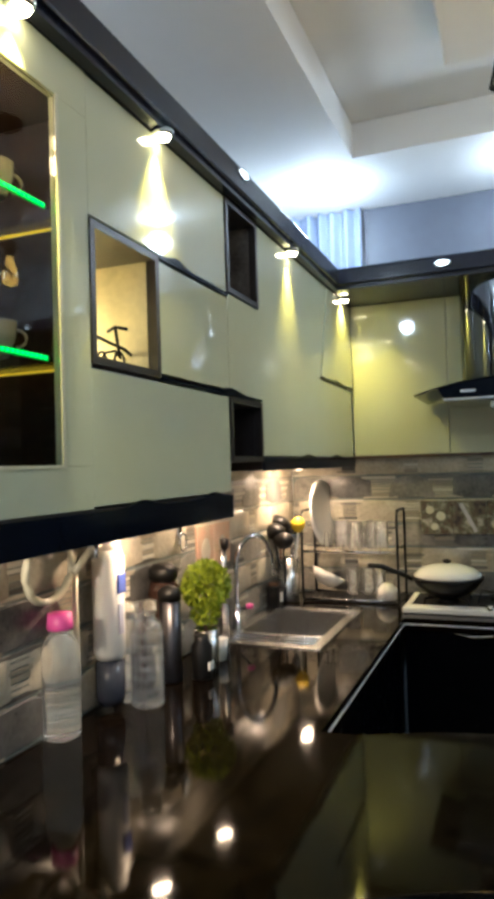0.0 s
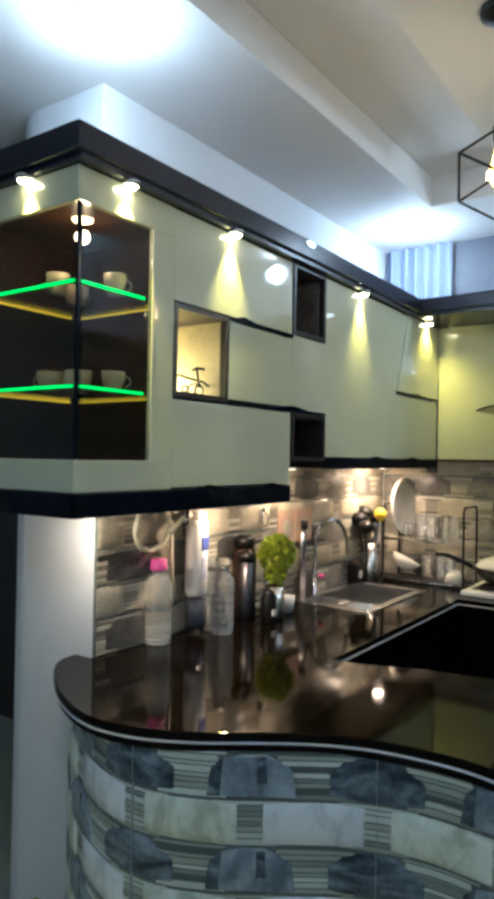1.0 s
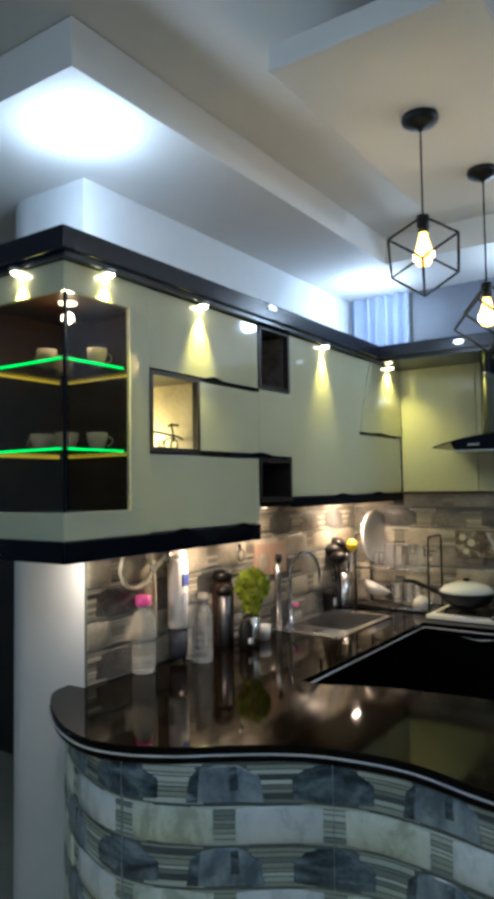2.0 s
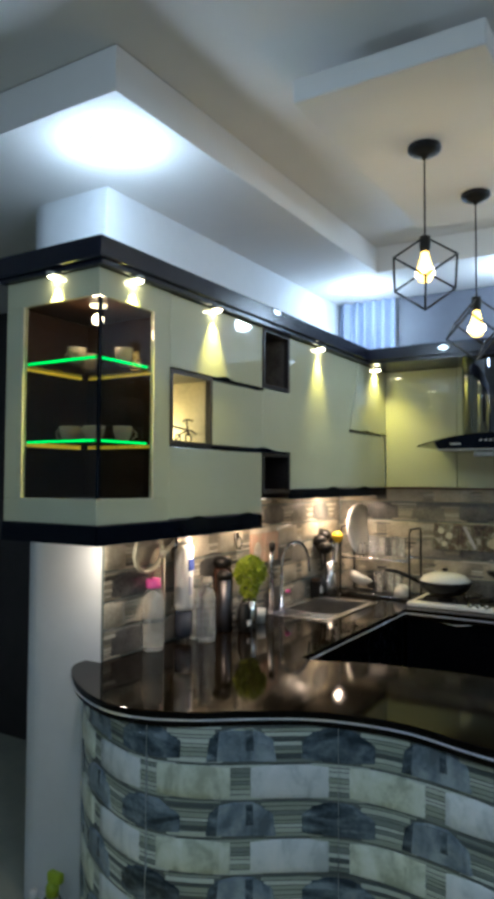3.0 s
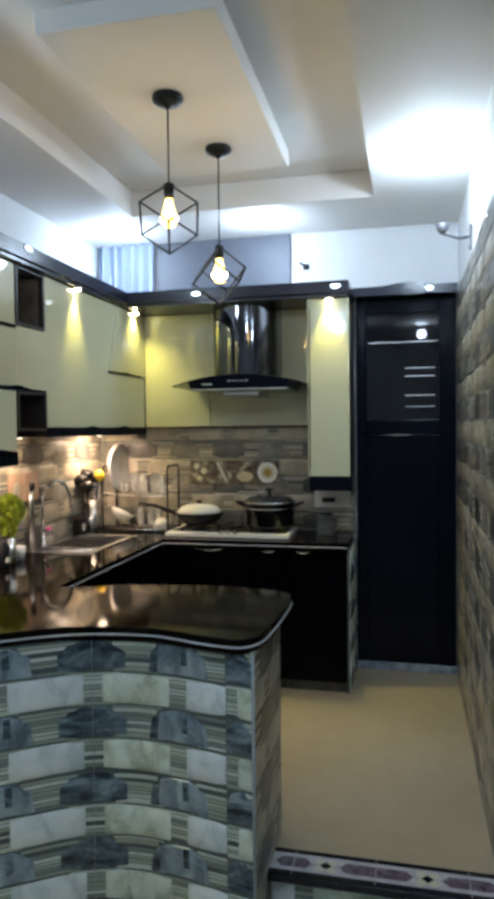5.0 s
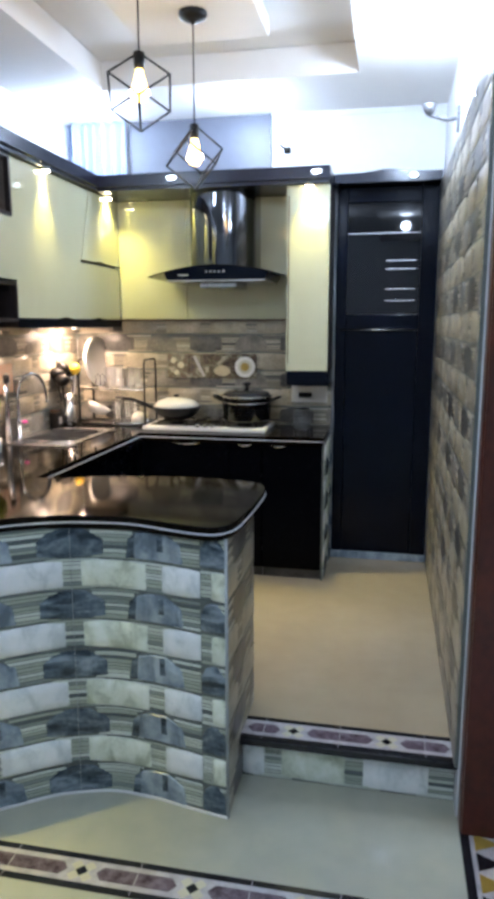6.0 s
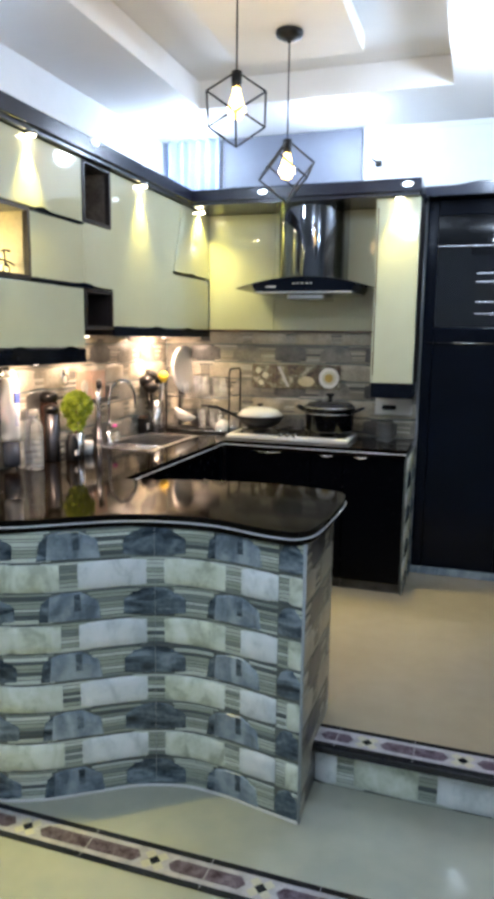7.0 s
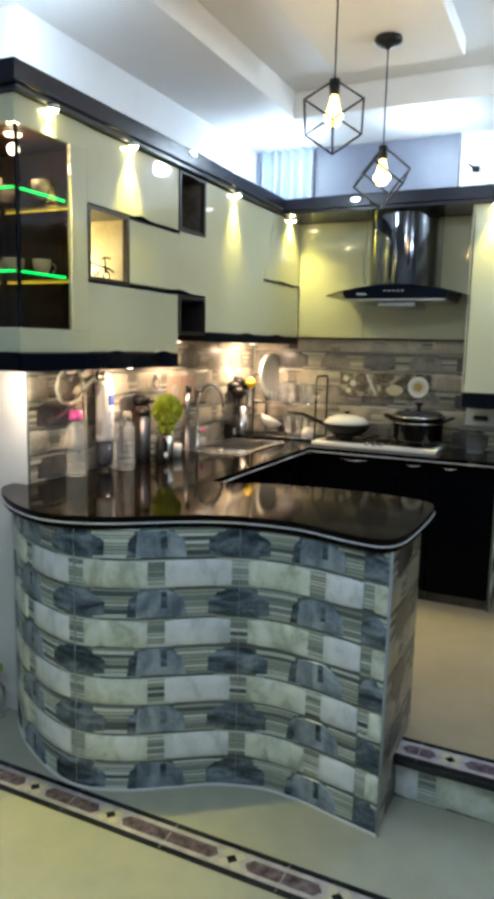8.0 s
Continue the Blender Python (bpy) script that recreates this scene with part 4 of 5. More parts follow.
up = [(hx + 0.405 * (2 * i / 24 - 1), hood_top(2 * i / 24 - 1)) for i in range(25)]
part("glass_canopy", face_panel_bm(up + [(x, z - 0.006) for x, z in up[::-1]], -0.49, -0.005, "y", 0.001), mat("smoked_black_glass", (0.006, 0.007, 0.009), 0.05), hood, "curved smoked glass")
up2 = [(hx + 0.31 * (2 * i / 20 - 1), hood_top((2 * i / 20 - 1) * 0.765) - 0.008) for i in range(21)]
part("control_panel", face_panel_bm(up2 + [(hx + 0.29, 1.782), (hx - 0.29, 1.782)], -0.487, -0.03, "y", 0.002), BLACK, hood, "black control panel")
part("lower_lip", box_bm(hx - 0.29, hx + 0.29, -0.485, -0.03, 1.768, 1.781, 0.003), STEEL, hood)
for k in range(5):
    part("button", box_bm(hx - 0.062 + k * 0.026, hx - 0.046 + k * 0.026, -0.492, -0.4865, 1.818, 1.830, 0.003), STEEL, hood)
part("brand_plate", box_bm(hx - 0.22, hx - 0.16, -0.490, -0.4868, 1.80, 1.812, 0.001), STEEL, hood)
part("lamp_panel", box_bm(hx - 0.11, hx + 0.11, -0.42, -0.10, 1.738, 1.7675, 0.004), STEEL, hood)
duct = []
for i in range(49):
    a = math.pi * (i / 48)
    duct.append((hx - 0.030 - 0.205 * math.cos(a), -0.14 - 0.16 * math.sin(a) ** 0.8))
part("chimney", prism_bm(duct + [(hx + 0.175, -0.002), (hx - 0.235, -0.002)], 1.855, 2.307, 0, True), mat("polished_steel", (0.13, 0.135, 0.15), 0.06, 1.0), hood, "polished curved steel chimney")

def base_unit(label, x0, x1, hx0, hx1):
    u = thing("base_cabinet", label, "cabinet", "base cabinets under the hob")
    part("body", box_bm(x0, x1, -0.44, 0.02, 0.06, TOP - 0.047), BASEBLACK, u)
    d = part("door", box_bm(x0 + 0.002, x1 - 0.002, -0.462, -0.442, 0.065, TOP - 0.05, 0.003), BASEBLACK, u)
    part("handle", tube_bm([(hx0 + (hx1 - hx0) * i / 8, -0.466 - 0.022 * math.sin(math.pi * i / 8), 0.826 - 0.010 * math.sin(math.pi * i / 8)) for i in range(9)], 0.005, 8), CHROME, d, "chrome bow handle")
    part("plinth", box_bm(x0, x1, -0.43, 0.02, 0.0, 0.059), SPLASHDARK, u)
    return u


base_unit("black gloss base cabinet with a chrome bow handle", 0.29, 0.84, 0.475, 0.665)
base_unit("black gloss base cabinet with a chrome bow handle", 0.842, 1.04, 0.885, 0.985)
base_unit("black gloss base cabinet with a chrome bow handle", 1.042, 1.398, 1.095, 1.192)
for y0, y1 in ((-1.86, -1.27), (-1.268, -0.86), (-0.858, -0.45)):
    u = thing("base_cabinet", "black gloss base cabinet under the sink run", "cabinet", "base cabinets under the sink")
    part("body", box_bm(LEFT + 0.002, 0.25, y0, y1, 0.0, 0.66), BASEBLACK, u)
    part("door", box_bm(0.252, 0.272, y0 + 0.002, y1 - 0.002, 0.06, TOP - 0.05, 0.003), BASEBLACK, u)
solid("base_cabinet_back", box_bm(0.28, 1.24, -1.857, -1.84, 0.0, TOP - 0.047, 0.002), BASEBLACK, "black gloss panel behind the peninsula", "panel", "structure")

# larder door
door = thing("door_1", "black gloss larder door with a glazed upper half", "door", "", "structure")
DX0, DX1, DZ0, DZ1 = 1.425, 2.030, 0.05, 2.343
part("frame", join(box_bm(DX0, DX0 + 0.065, 0.0, 0.046, DZ0, DZ1, 0.004), box_bm(DX1 - 0.10, DX1, 0.0, 0.046, DZ0, DZ1, 0.004), box_bm(DX0 + 0.066, DX1 - 0.101, 0.0, 0.046, 2.25, DZ1, 0.003), box_bm(DX0 + 0.066, DX1 - 0.101, 0.0, 0.046, 1.49, 1.585, 0.003)), DOORBLACK, door)
part("lower_panel", box_bm(DX0 + 0.066, DX1 - 0.101, 0.008, 0.044, DZ0, 1.488, 0.003), DOORBLACK, door)
part("pane", box_bm(DX0 + 0.066, DX1 - 0.101, 0.014, 0.022, 1.587, 2.248), mat("dark_mirror_glass", (0.006, 0.007, 0.010), 0.03, spec=0.45), door, "dark reflecting glass")
part("rail", tube_bm([(DX0 + 0.03, -0.006, 1.492), (DX1 - 0.12, -0.006, 1.492)], 0.005, 8), STEEL, door, "thin steel rail")
for z in (1.665, 1.735, 1.855, 1.905):
    part("shelf_edge", box_bm(DX0 + 0.30, DX1 - 0.125, 0.010, 0.0135, z, z + 0.008, 0.001), STEEL, door)
for z in (2.07,):
    part("shelf_line", box_bm(DX0 + 0.07, DX1 - 0.105, 0.010, 0.0135, z, z + 0.004), STEEL, door)
solid("door_sill", box_bm(1.42, RIGHT - 0.014, 0.0, 0.046, 0.0, 0.048, 0.003), GREYSTONE, "stone tiled sill under the larder door", "trim", "structure")

# wall over the cornice
win = thing("window_1", "high window with a blue-grey blind above the cornice", "window", "", "structure")
part("blind", box_bm(0.10, 1.0, 0.030, 0.046, 2.40, SOFFIT - 0.005), FROST, win)
part("window_frame", join(box_bm(0.985, 1.004, 0.026, 0.048, 2.40, SOFFIT - 0.003), box_bm(0.085, 0.10, 0.026, 0.048, 2.40, SOFFIT - 0.003)), FROST, win)
cur = []
for i in range(61):
    cur.append((LEFT + 0.03 + (0.395) * i / 60, 0.0 + 0.026 * math.sin(i * 0.62 + 0.8 * math.sin(i * 0.21)) * (1 + 0.4 * math.sin(i * 0.31))))
solid("curtain", prism_bm(cur + [(x, y + 0.006) for x, y in cur[::-1]], 2.40, SOFFIT - 0.006), mat("pale_blue_sheer_curtain", (0.34, 0.40, 0.54), 0.45, noise_scale=8, amount=0.1), "pale blue gathered curtain beside the window", "curtain")
hook = thing("wall_hook", "small black hook on the white wall", "hook")
part("plate", box_bm(1.085, 1.125, 0.030, 0.048, 2.565, 2.60, 0.004), METALBLACK, hook)
part("arm", tube_bm([(1.11, 0.03, 2.582), (1.09, -0.02, 2.585), (1.07, -0.03, 2.60)], 0.006, 8), METALBLACK, hook)
loft = solid("loft_box", box_bm(1.36, RIGHT - 0.002, 0.01, 0.047, 2.42, 2.76, 0.004), WALL, "white painted loft hatch above the larder door", "panel", "structure")
sc = thing("wall_sconce", "grey metal wall light with a small cup shade", "wall light")
part("plate", box_bm(RIGHT - 0.016, RIGHT - 0.002, -0.915, -0.885, 2.40, 2.52, 0.005), DARKSTEEL, sc)
part("arm", tube_bm([(RIGHT - 0.016, -0.90, 2.462), (RIGHT - 0.06, -0.90, 2.458), (RIGHT - 0.11, -0.90, 2.475), (RIGHT - 0.14, -0.90, 2.485)], 0.008, 8), DARKSTEEL, sc)
part("shade", lathe_bm([(0.0, 0), (0.012, 0.0), (0.026, 0.02), (0.034, 0.05), (0.030, 0.05), (0.022, 0.02), (0.008, 0.006), (0, 0.006)], 18, (RIGHT - 0.14, -0.90, 2.482)), DARKSTEEL, sc)

# ---- pendants ----
AMBER = glow("lit_amber_bulb", (1.0, 0.60, 0.14), 7.0)
for x, y, z, turn in PENDANTS:
    pl = thing("pendant_light", "black wire cube pendant light with a glowing bulb", "pendant light", "pendant lights over the counter", at=(x, y, z))
    top = 2.807 - z
    e = 0.152
    r, hh = e * math.sqrt(2 / 3), e / math.sqrt(3)
    part("canopy", lathe_bm([(0.0, top), (0.057, top), (0.060, top - 0.010), (0.056, top - 0.022), (0.034, top - 0.034), (0.012, top - 0.040), (0.006, top - 0.05), (0.0, top - 0.05)], 24), METALBLACK, pl)
    T, B = (0, 0, 1.5 * hh), (0, 0, -1.5 * hh)
    U = [(r * math.cos(radians(turn + 120 * k)), r * math.sin(radians(turn + 120 * k)), hh * 0.5) for k in range(3)]
    L = [(r * math.cos(radians(turn + 60 + 120 * k)), r * math.sin(radians(turn + 60 + 120 * k)), -hh * 0.5) for k in range(3)]
    part("cord", tube_bm([(0, 0, top - 0.045), (0, 0, 1.5 * hh)], 0.0032, 8), METALBLACK, pl)
    for k in range(3):
        for a, b2 in ((T, U[k]), (U[k], L[k]), (U[k], L[k - 1]), (L[k], B)):
            part("bar", tube_bm([a, b2], 0.0042, 6), METALBLACK, pl)
    part("socket", lathe_bm([(0.0, 1.5 * hh + 0.004), (0.020, 1.5 * hh), (0.020, 1.5 * hh - 0.035), (0.016, 1.5 * hh - 0.055), (0, 1.5 * hh - 0.055)], 16), METALBLACK, pl)
    bulb = part("bulb", lathe_bm([(0.0, 0.075), (0.013, 0.075), (0.016, 0.06), (0.028, 0.015), (0.030, -0.005), (0.022, -0.028), (0.0, -0.036)], 20), AMBER, pl, "amber glass bulb")
    bulb.visible_shadow = False
    for a in (0, 1.57, 3.14, 4.71):
        part("filament", tube_bm([(0.031 * math.cos(a), 0.031 * math.sin(a), 0.014), (0.031 * math.cos(a), 0.031 * math.sin(a), -0.010)], 0.0035, 6), FILAMENT, bulb)

# ---- things on the worktop ----


def bottle(label, x, y, h, r, body_m, cap_m, ribs=0, group="bottles beside the wall"):
    b = thing("bottle", label, "bottle", group, at=(x, y, TOP + 0.001))
    prof = [(0.0, 0.0), (r * 0.9, 0.0), (r, 0.008)]
    n = ribs * 4 if ribs else 6
    for i in range(n + 1):
        z = 0.01 + (h * 0.66 - 0.01) * i / n
        prof.append((r * (1 - (0.06 if (ribs and i % 4 == 2) else 0.0)), z))
    prof += [(r * 0.96, h * 0.72), (r * 0.80, h * 0.79), (r * 0.55, h * 0.84), (r * 0.50, h * 0.89), (0.0, h * 0.89)]
    inner = [(max(0.0, q - 0.0012), max(0.002, z - (0.002 if z > h * 0.8 else 0.0))) for q, z in prof[::-1]]
    body = part("body", lathe_bm(prof + inner, 24), body_m, b)
    body.visible_shadow = False
    part("cap", lathe_bm([(0.0, h * 0.87), (r * 0.66, h * 0.87), (r * 0.68, h * 0.89), (r * 0.64, h), (0.0, h)], 20), cap_m, b)
    return b


bottle("clear plastic water bottle with a pink cap", -0.300, -1.995, 0.30, 0.047, CLEAR, PINK)
bottle("clear ribbed plastic bottle with no label", -0.208, -1.735, 0.285, 0.046, CLEAR, CLEAR, ribs=6)
bottle("clear ribbed plastic bottle standing by the wall", -0.288, -1.705, 0.27, 0.042, CLEAR, CLEAR, ribs=5)

filt = thing("water_filter", "white wall-mounted water filter with a blue label", "water filter")
part("head", lathe_bm([(0.0, 1.345), (0.022, 1.345), (0.034, 1.337), (0.034, 1.312), (0.0, 1.312)], 20, (-0.285, -1.80, 0)), WHITE, filt)
part("cartridge", lathe_bm([(0.0, 1.02), (0.034, 1.02), (0.043, 1.04), (0.043, 1.29), (0.036, 1.312), (0.0, 1.312)], 24, (-0.285, -1.80, 0)), WHITE, filt)
part("label", box_bm(-0.262, -0.2405, -1.818, -1.779, 1.196, 1.25, 0.004), BLUE, filt, "dark blue label")
part("print", join(*[box_bm(-0.262, -0.2405, -1.815 + 0.012 * k, -1.808 + 0.012 * k, 1.09, 1.17) for k in range(2)]), mat("pale_blue_print", (0.45, 0.48, 0.62), 0.5), filt)
part("bowl", lathe_bm([(0.0, 0.90), (0.034, 0.90), (0.040, 0.92), (0.040, 1.015), (0.0, 1.018)], 20, (-0.285, -1.80, 0)), mat("grey_blue_plastic", (0.03, 0.035, 0.05), 0.12), filt, "dark blue-grey bowl")
part("tap", tube_bm([(-0.285, -1.845, 1.36), (-0.27, -1.875, 1.345), (-0.26, -1.895, 1.30)], 0.008, 8), CHROME, filt)
part("bracket", box_bm(-0.335, -0.30, -1.83, -1.77, 1.30, 1.36, 0.004), CHROME, filt)
hose = thing("hose", "coiled cream rubber hose hung on the wall", "hose")
part("coil", tube_bm([(-0.30 + 0.006 * math.sin(a), -2.03 + 0.088 * math.cos(a), 1.295 + 0.082 * math.sin(a)) for a in [2 * math.pi * k / 28 for k in range(28)]], 0.010, 10, True), LID, hose)
part("tail", tube_bm([(-0.29, -1.95, 1.27), (-0.28, -1.92, 1.30), (-0.28, -1.88, 1.325), (-0.285, -1.84, 1.335)], 0.010, 10), LID, hose)
part("drop", tube_bm([(-0.30, -1.93, 1.27), (-0.31, -1.915, 1.15), (-0.31, -1.91, 1.0)], 0.008, 8), LID, hose)

flask = thing("thermos_flask", "tall dark vacuum flask with a steel band", "flask")
part("body", lathe_bm([(0.0, 0.0), (0.048, 0.0), (0.05, 0.01), (0.05, 0.26), (0.042, 0.29), (0.0, 0.29)], 24, (-0.298, -1.465, TOP + 0.001)), mat("dark_brown_lacquer", (0.028, 0.014, 0.010), 0.25), flask)
part("lid", lathe_bm([(0.0, 0.29), (0.036, 0.29), (0.046, 0.305), (0.046, 0.33), (0.03, 0.345), (0.0, 0.345)], 24, (-0.298, -1.465, TOP + 0.001)), METALBLACK, flask)
part("handle", tube_bm([(-0.275, -1.517, TOP + 0.25), (-0.263, -1.545, TOP + 0.23), (-0.263, -1.545, TOP + 0.10), (-0.275, -1.517, TOP + 0.08)], 0.007, 8), STEEL, flask)
can = thing("canister", "tall steel canister beside the flask", "canister")
part("body", lathe_bm([(0.0, 0.0), (0.032, 0.0), (0.034, 0.006), (0.034, 0.24), (0.0, 0.245)], 20, (-0.245, -1.525, TOP + 0.001)), mat("dull_steel", (0.09, 0.09, 0.10), 0.35, 1.0, noise_scale=30, amount=0.2), can)
part("lid", lathe_bm([(0.0, 0.245), (0.036, 0.245), (0.036, 0.275), (0.012, 0.29), (0.0, 0.29)], 20, (-0.245, -1.525, TOP + 0.001)), METALBLACK, can)
jar = thing("jar", "small black jar with a white label", "jar", "jars on the worktop")
part("body", lathe_bm([(0.0, 0.0), (0.030, 0.0), (0.032, 0.006), (0.032, 0.10), (0.022, 0.115), (0.022, 0.13), (0.0, 0.13)], 20, (-0.165, -1.475, TOP + 0.001)), METALBLACK, jar)
part("label", box_bm(-0.146, -0.131, -1.492, -1.462, TOP + 0.03, TOP + 0.055, 0.001), WHITE, jar, "white label")

rng = random.Random(11)


def leaf_ball(bm, centre, radius, count, size):
    for _ in range(count):
        v = Vector((rng.gauss(0, 1), rng.gauss(0, 1), rng.gauss(0, 1))).normalized()
        p = Vector(centre) + v * radius * rng.uniform(0.72, 1.05)
        s_ = Vector((rng.gauss(0, 1), rng.gauss(0, 1), rng.gauss(0, 1))).cross(v).normalized()
        d = (v + 0.6 * s_).normalized()
        q = size * rng.uniform(0.7, 1.3)
        side = d.cross(s_).normalized()
        bm.faces.new([bm.verts.new(c) for c in (p, p + d * q * 0.5 + side * q * 0.3, p + d * q, p + d * q * 0.5 - side * q * 0.3)])


plant = thing("potted_plant", "round yellow-green topiary plant in a steel cup", "plant")
bm = bmesh.new()
leaf_ball(bm, (-0.193, -1.375, TOP + 0.268), 0.070, 2200, 0.017)
leaf_ball(bm, (-0.188, -1.39, TOP + 0.185), 0.036, 420, 0.018)
part("crown", bm, GREEN, plant)
part("stem", tube_bm([(-0.185, -1.40, TOP + 0.11), (-0.19, -1.39, TOP + 0.19), (-0.195, -1.375, TOP + 0.28)], 0.006, 8), BROWN, plant)
part("pot", lathe_bm([(0.0, 0.0), (0.036, 0.0), (0.038, 0.006), (0.042, 0.135), (0.039, 0.135), (0.036, 0.11), (0.0, 0.11)], 24, (-0.182, -1.405, TOP + 0.001)), STEEL, plant, "steel cup")
wc = thing("cup", "small white cup beside the sink", "cup")
part("bowl", lathe_bm([(0.0, 0.0), (0.026, 0.0), (0.032, 0.07), (0.029, 0.07), (0.024, 0.006), (0.0, 0.006)], 20, (-0.20, -1.27, TOP + 0.001)), WHITE, wc)

hk = thing("wall_hook", "small chrome ring hook on the tiles", "hook")
part("plate", box_bm(LEFT + 0.014, LEFT + 0.026, -1.30, -1.27, 1.29, 1.33, 0.004), CHROME, hk)
part("ring", tube_bm([(LEFT + 0.034, -1.285 + 0.024 * math.cos(a), 1.275 + 0.03 * math.sin(a)) for a in [math.pi * k / 10 for k in range(20)]], 0.004, 8, True), CHROME, hk)

# sink and tap
sink = thing("sink", "stainless steel kitchen sink set in the worktop", "sink")
x0, x1, y0, y1 = SINK
part("rim", join(*[box_bm(*q, TOP - 0.002, TOP + 0.006, 0.002) for q in ((x0 - 0.012, x1 + 0.012, y0 - 0.012, y0 + 0.028), (x0 - 0.012, x1 + 0.012, y1 - 0.028, y1 + 0.012), (x0 - 0.012, x0 + 0.05, y0 + 0.0285, y1 - 0.0285), (x1 - 0.028, x1 + 0.012, y0 + 0.0285, y1 - 0.0285))]), STEEL, sink)
part("basin", join(box_bm(x0 + 0.05, x1 - 0.028, y0 + 0.028, y1 - 0.028, TOP - 0.185, TOP - 0.18), *[box_bm(*q, TOP - 0.18, TOP - 0.0025) for q in ((x0 + 0.046, x0 + 0.05, y0 + 0.026, y1 - 0.026), (x1 - 0.028, x1 - 0.024, y0 + 0.026, y1 - 0.026), (x0 + 0.05, x1 - 0.028, y0 + 0.024, y0 + 0.028), (x0 + 0.05, x1 - 0.028, y1 - 0.028, y1 - 0.024))]), STEEL, sink)
part("drain", lathe_bm([(0.0, 0), (0.04, 0), (0.036, 0.004), (0.0, 0.002)], 20, ((x0 + x1) / 2, -0.72, TOP - 0.18)), CHROME, sink)
part("divider", box_bm(x0 + 0.05, x1 - 0.028, -0.905, -0.885, TOP - 0.03, TOP + 0.004, 0.003), STEEL, sink)
for k in range(3):
    part("drainer_rod", tube_bm([(x0 + 0.05, y0 + 0.05 + 0.04 * k, TOP + 0.004), (x1 - 0.03, y0 + 0.05 + 0.04 * k, TOP + 0.004)], 0.004, 6), CHROME, sink)
tap = thing("faucet", "chrome gooseneck tap behind the sink", "faucet")
part("base", lathe_bm([(0.0, 0), (0.026, 0), (0.026, 0.01), (0.016, 0.02), (0.014, 0.10), (0.0, 0.10)], 18, (-0.30, -0.86, TOP + 0.001)), CHROME, tap)
arc = [(-0.30, -0.86, TOP + 0.09), (-0.30, -0.86, TOP + 0.24)] + [(-0.30 + 0.055 * (1 - math.cos(a)), -0.86 + 0.065 * (1 - math.cos(a)), TOP + 0.24 + 0.13 * math.sin(a)) for a in [math.pi * k / 12 for k in range(1, 12)]] + [(-0.19, -0.73, TOP + 0.20)]
part("spout", tube_bm(arc, 0.0095, 10), CHROME, tap)
part("lever", tube_bm([(-0.285, -0.875, TOP + 0.085), (-0.24, -0.915, TOP + 0.10), (-0.21, -0.94, TOP + 0.12)], 0.006, 8), CHROME, tap)
part("knob", lathe_bm([(0, 0), (0.014, 0), (0.016, 0.014), (0, 0.02)], 14, (-0.21, -0.95, TOP + 0.108)), PINK, tap, "red marker knob")
pipe = thing("soap_dispenser", "slim steel soap dispenser behind the tap", "bottle")
part("body", lathe_bm([(0.0, 0.0), (0.019, 0.0), (0.019, 0.25), (0.014, 0.33), (0.0, 0.33)], 18, (-0.31, -0.965, TOP + 0.001)), STEEL, pipe)
part("nozzle", lathe_bm([(0.0, 0.33), (0.016, 0.33), (0.018, 0.37), (0.0, 0.375)], 14, (-0.30, -0.965, TOP + 0.001)), METALBLACK, pipe)
soap = thing("jar", "dark square jar with a white label", "jar", "jars on the worktop")
part("body", box_bm(-0.325, -0.265, -0.45, -0.385, TOP, TOP + 0.10, 0.008), METALBLACK, soap)
part("lid", box_bm(-0.32, -0.27, -0.445, -0.39, TOP + 0.1, TOP + 0.118, 0.005), BROWN, soap)
part("label", box_bm(-0.264, -0.261, -0.432, -0.402, TOP + 0.03, TOP + 0.07), WHITE, soap, "white label")

# utensils
ut = thing("utensil_holder", "steel cylinder holder for cooking utensils", "utensil holder")
part("cylinder", lathe_bm([(0.0, 0.0), (0.052, 0.0), (0.054, 0.006), (0.054, 0.205), (0.051, 0.205), (0.050, 0.01), (0.0, 0.01)], 28, (-0.282, -0.262, TOP + 0.001)), STEEL, ut)


def utensil(label, dx, dy, lean, height, head, m, hm):
    u = thing("utensil", label, "utensil", "utensils in the holder")
    bx, by = -0.282 + dx, -0.262 + dy
    tx, ty = bx + lean[0], by + lean[1]
    part("handle", tube_bm([(bx, by, TOP + 0.02), (tx, ty, TOP + height)], 0.006, 8), m, u)
    part("head", lathe_bm([(0.0, 0), (head * 0.5, 0.008), (head, 0.035), (head * 0.95, 0.055), (head * 0.5, 0.075), (0.0, 0.08)], 14, (tx, ty, TOP + height - 0.012)), hm, u)


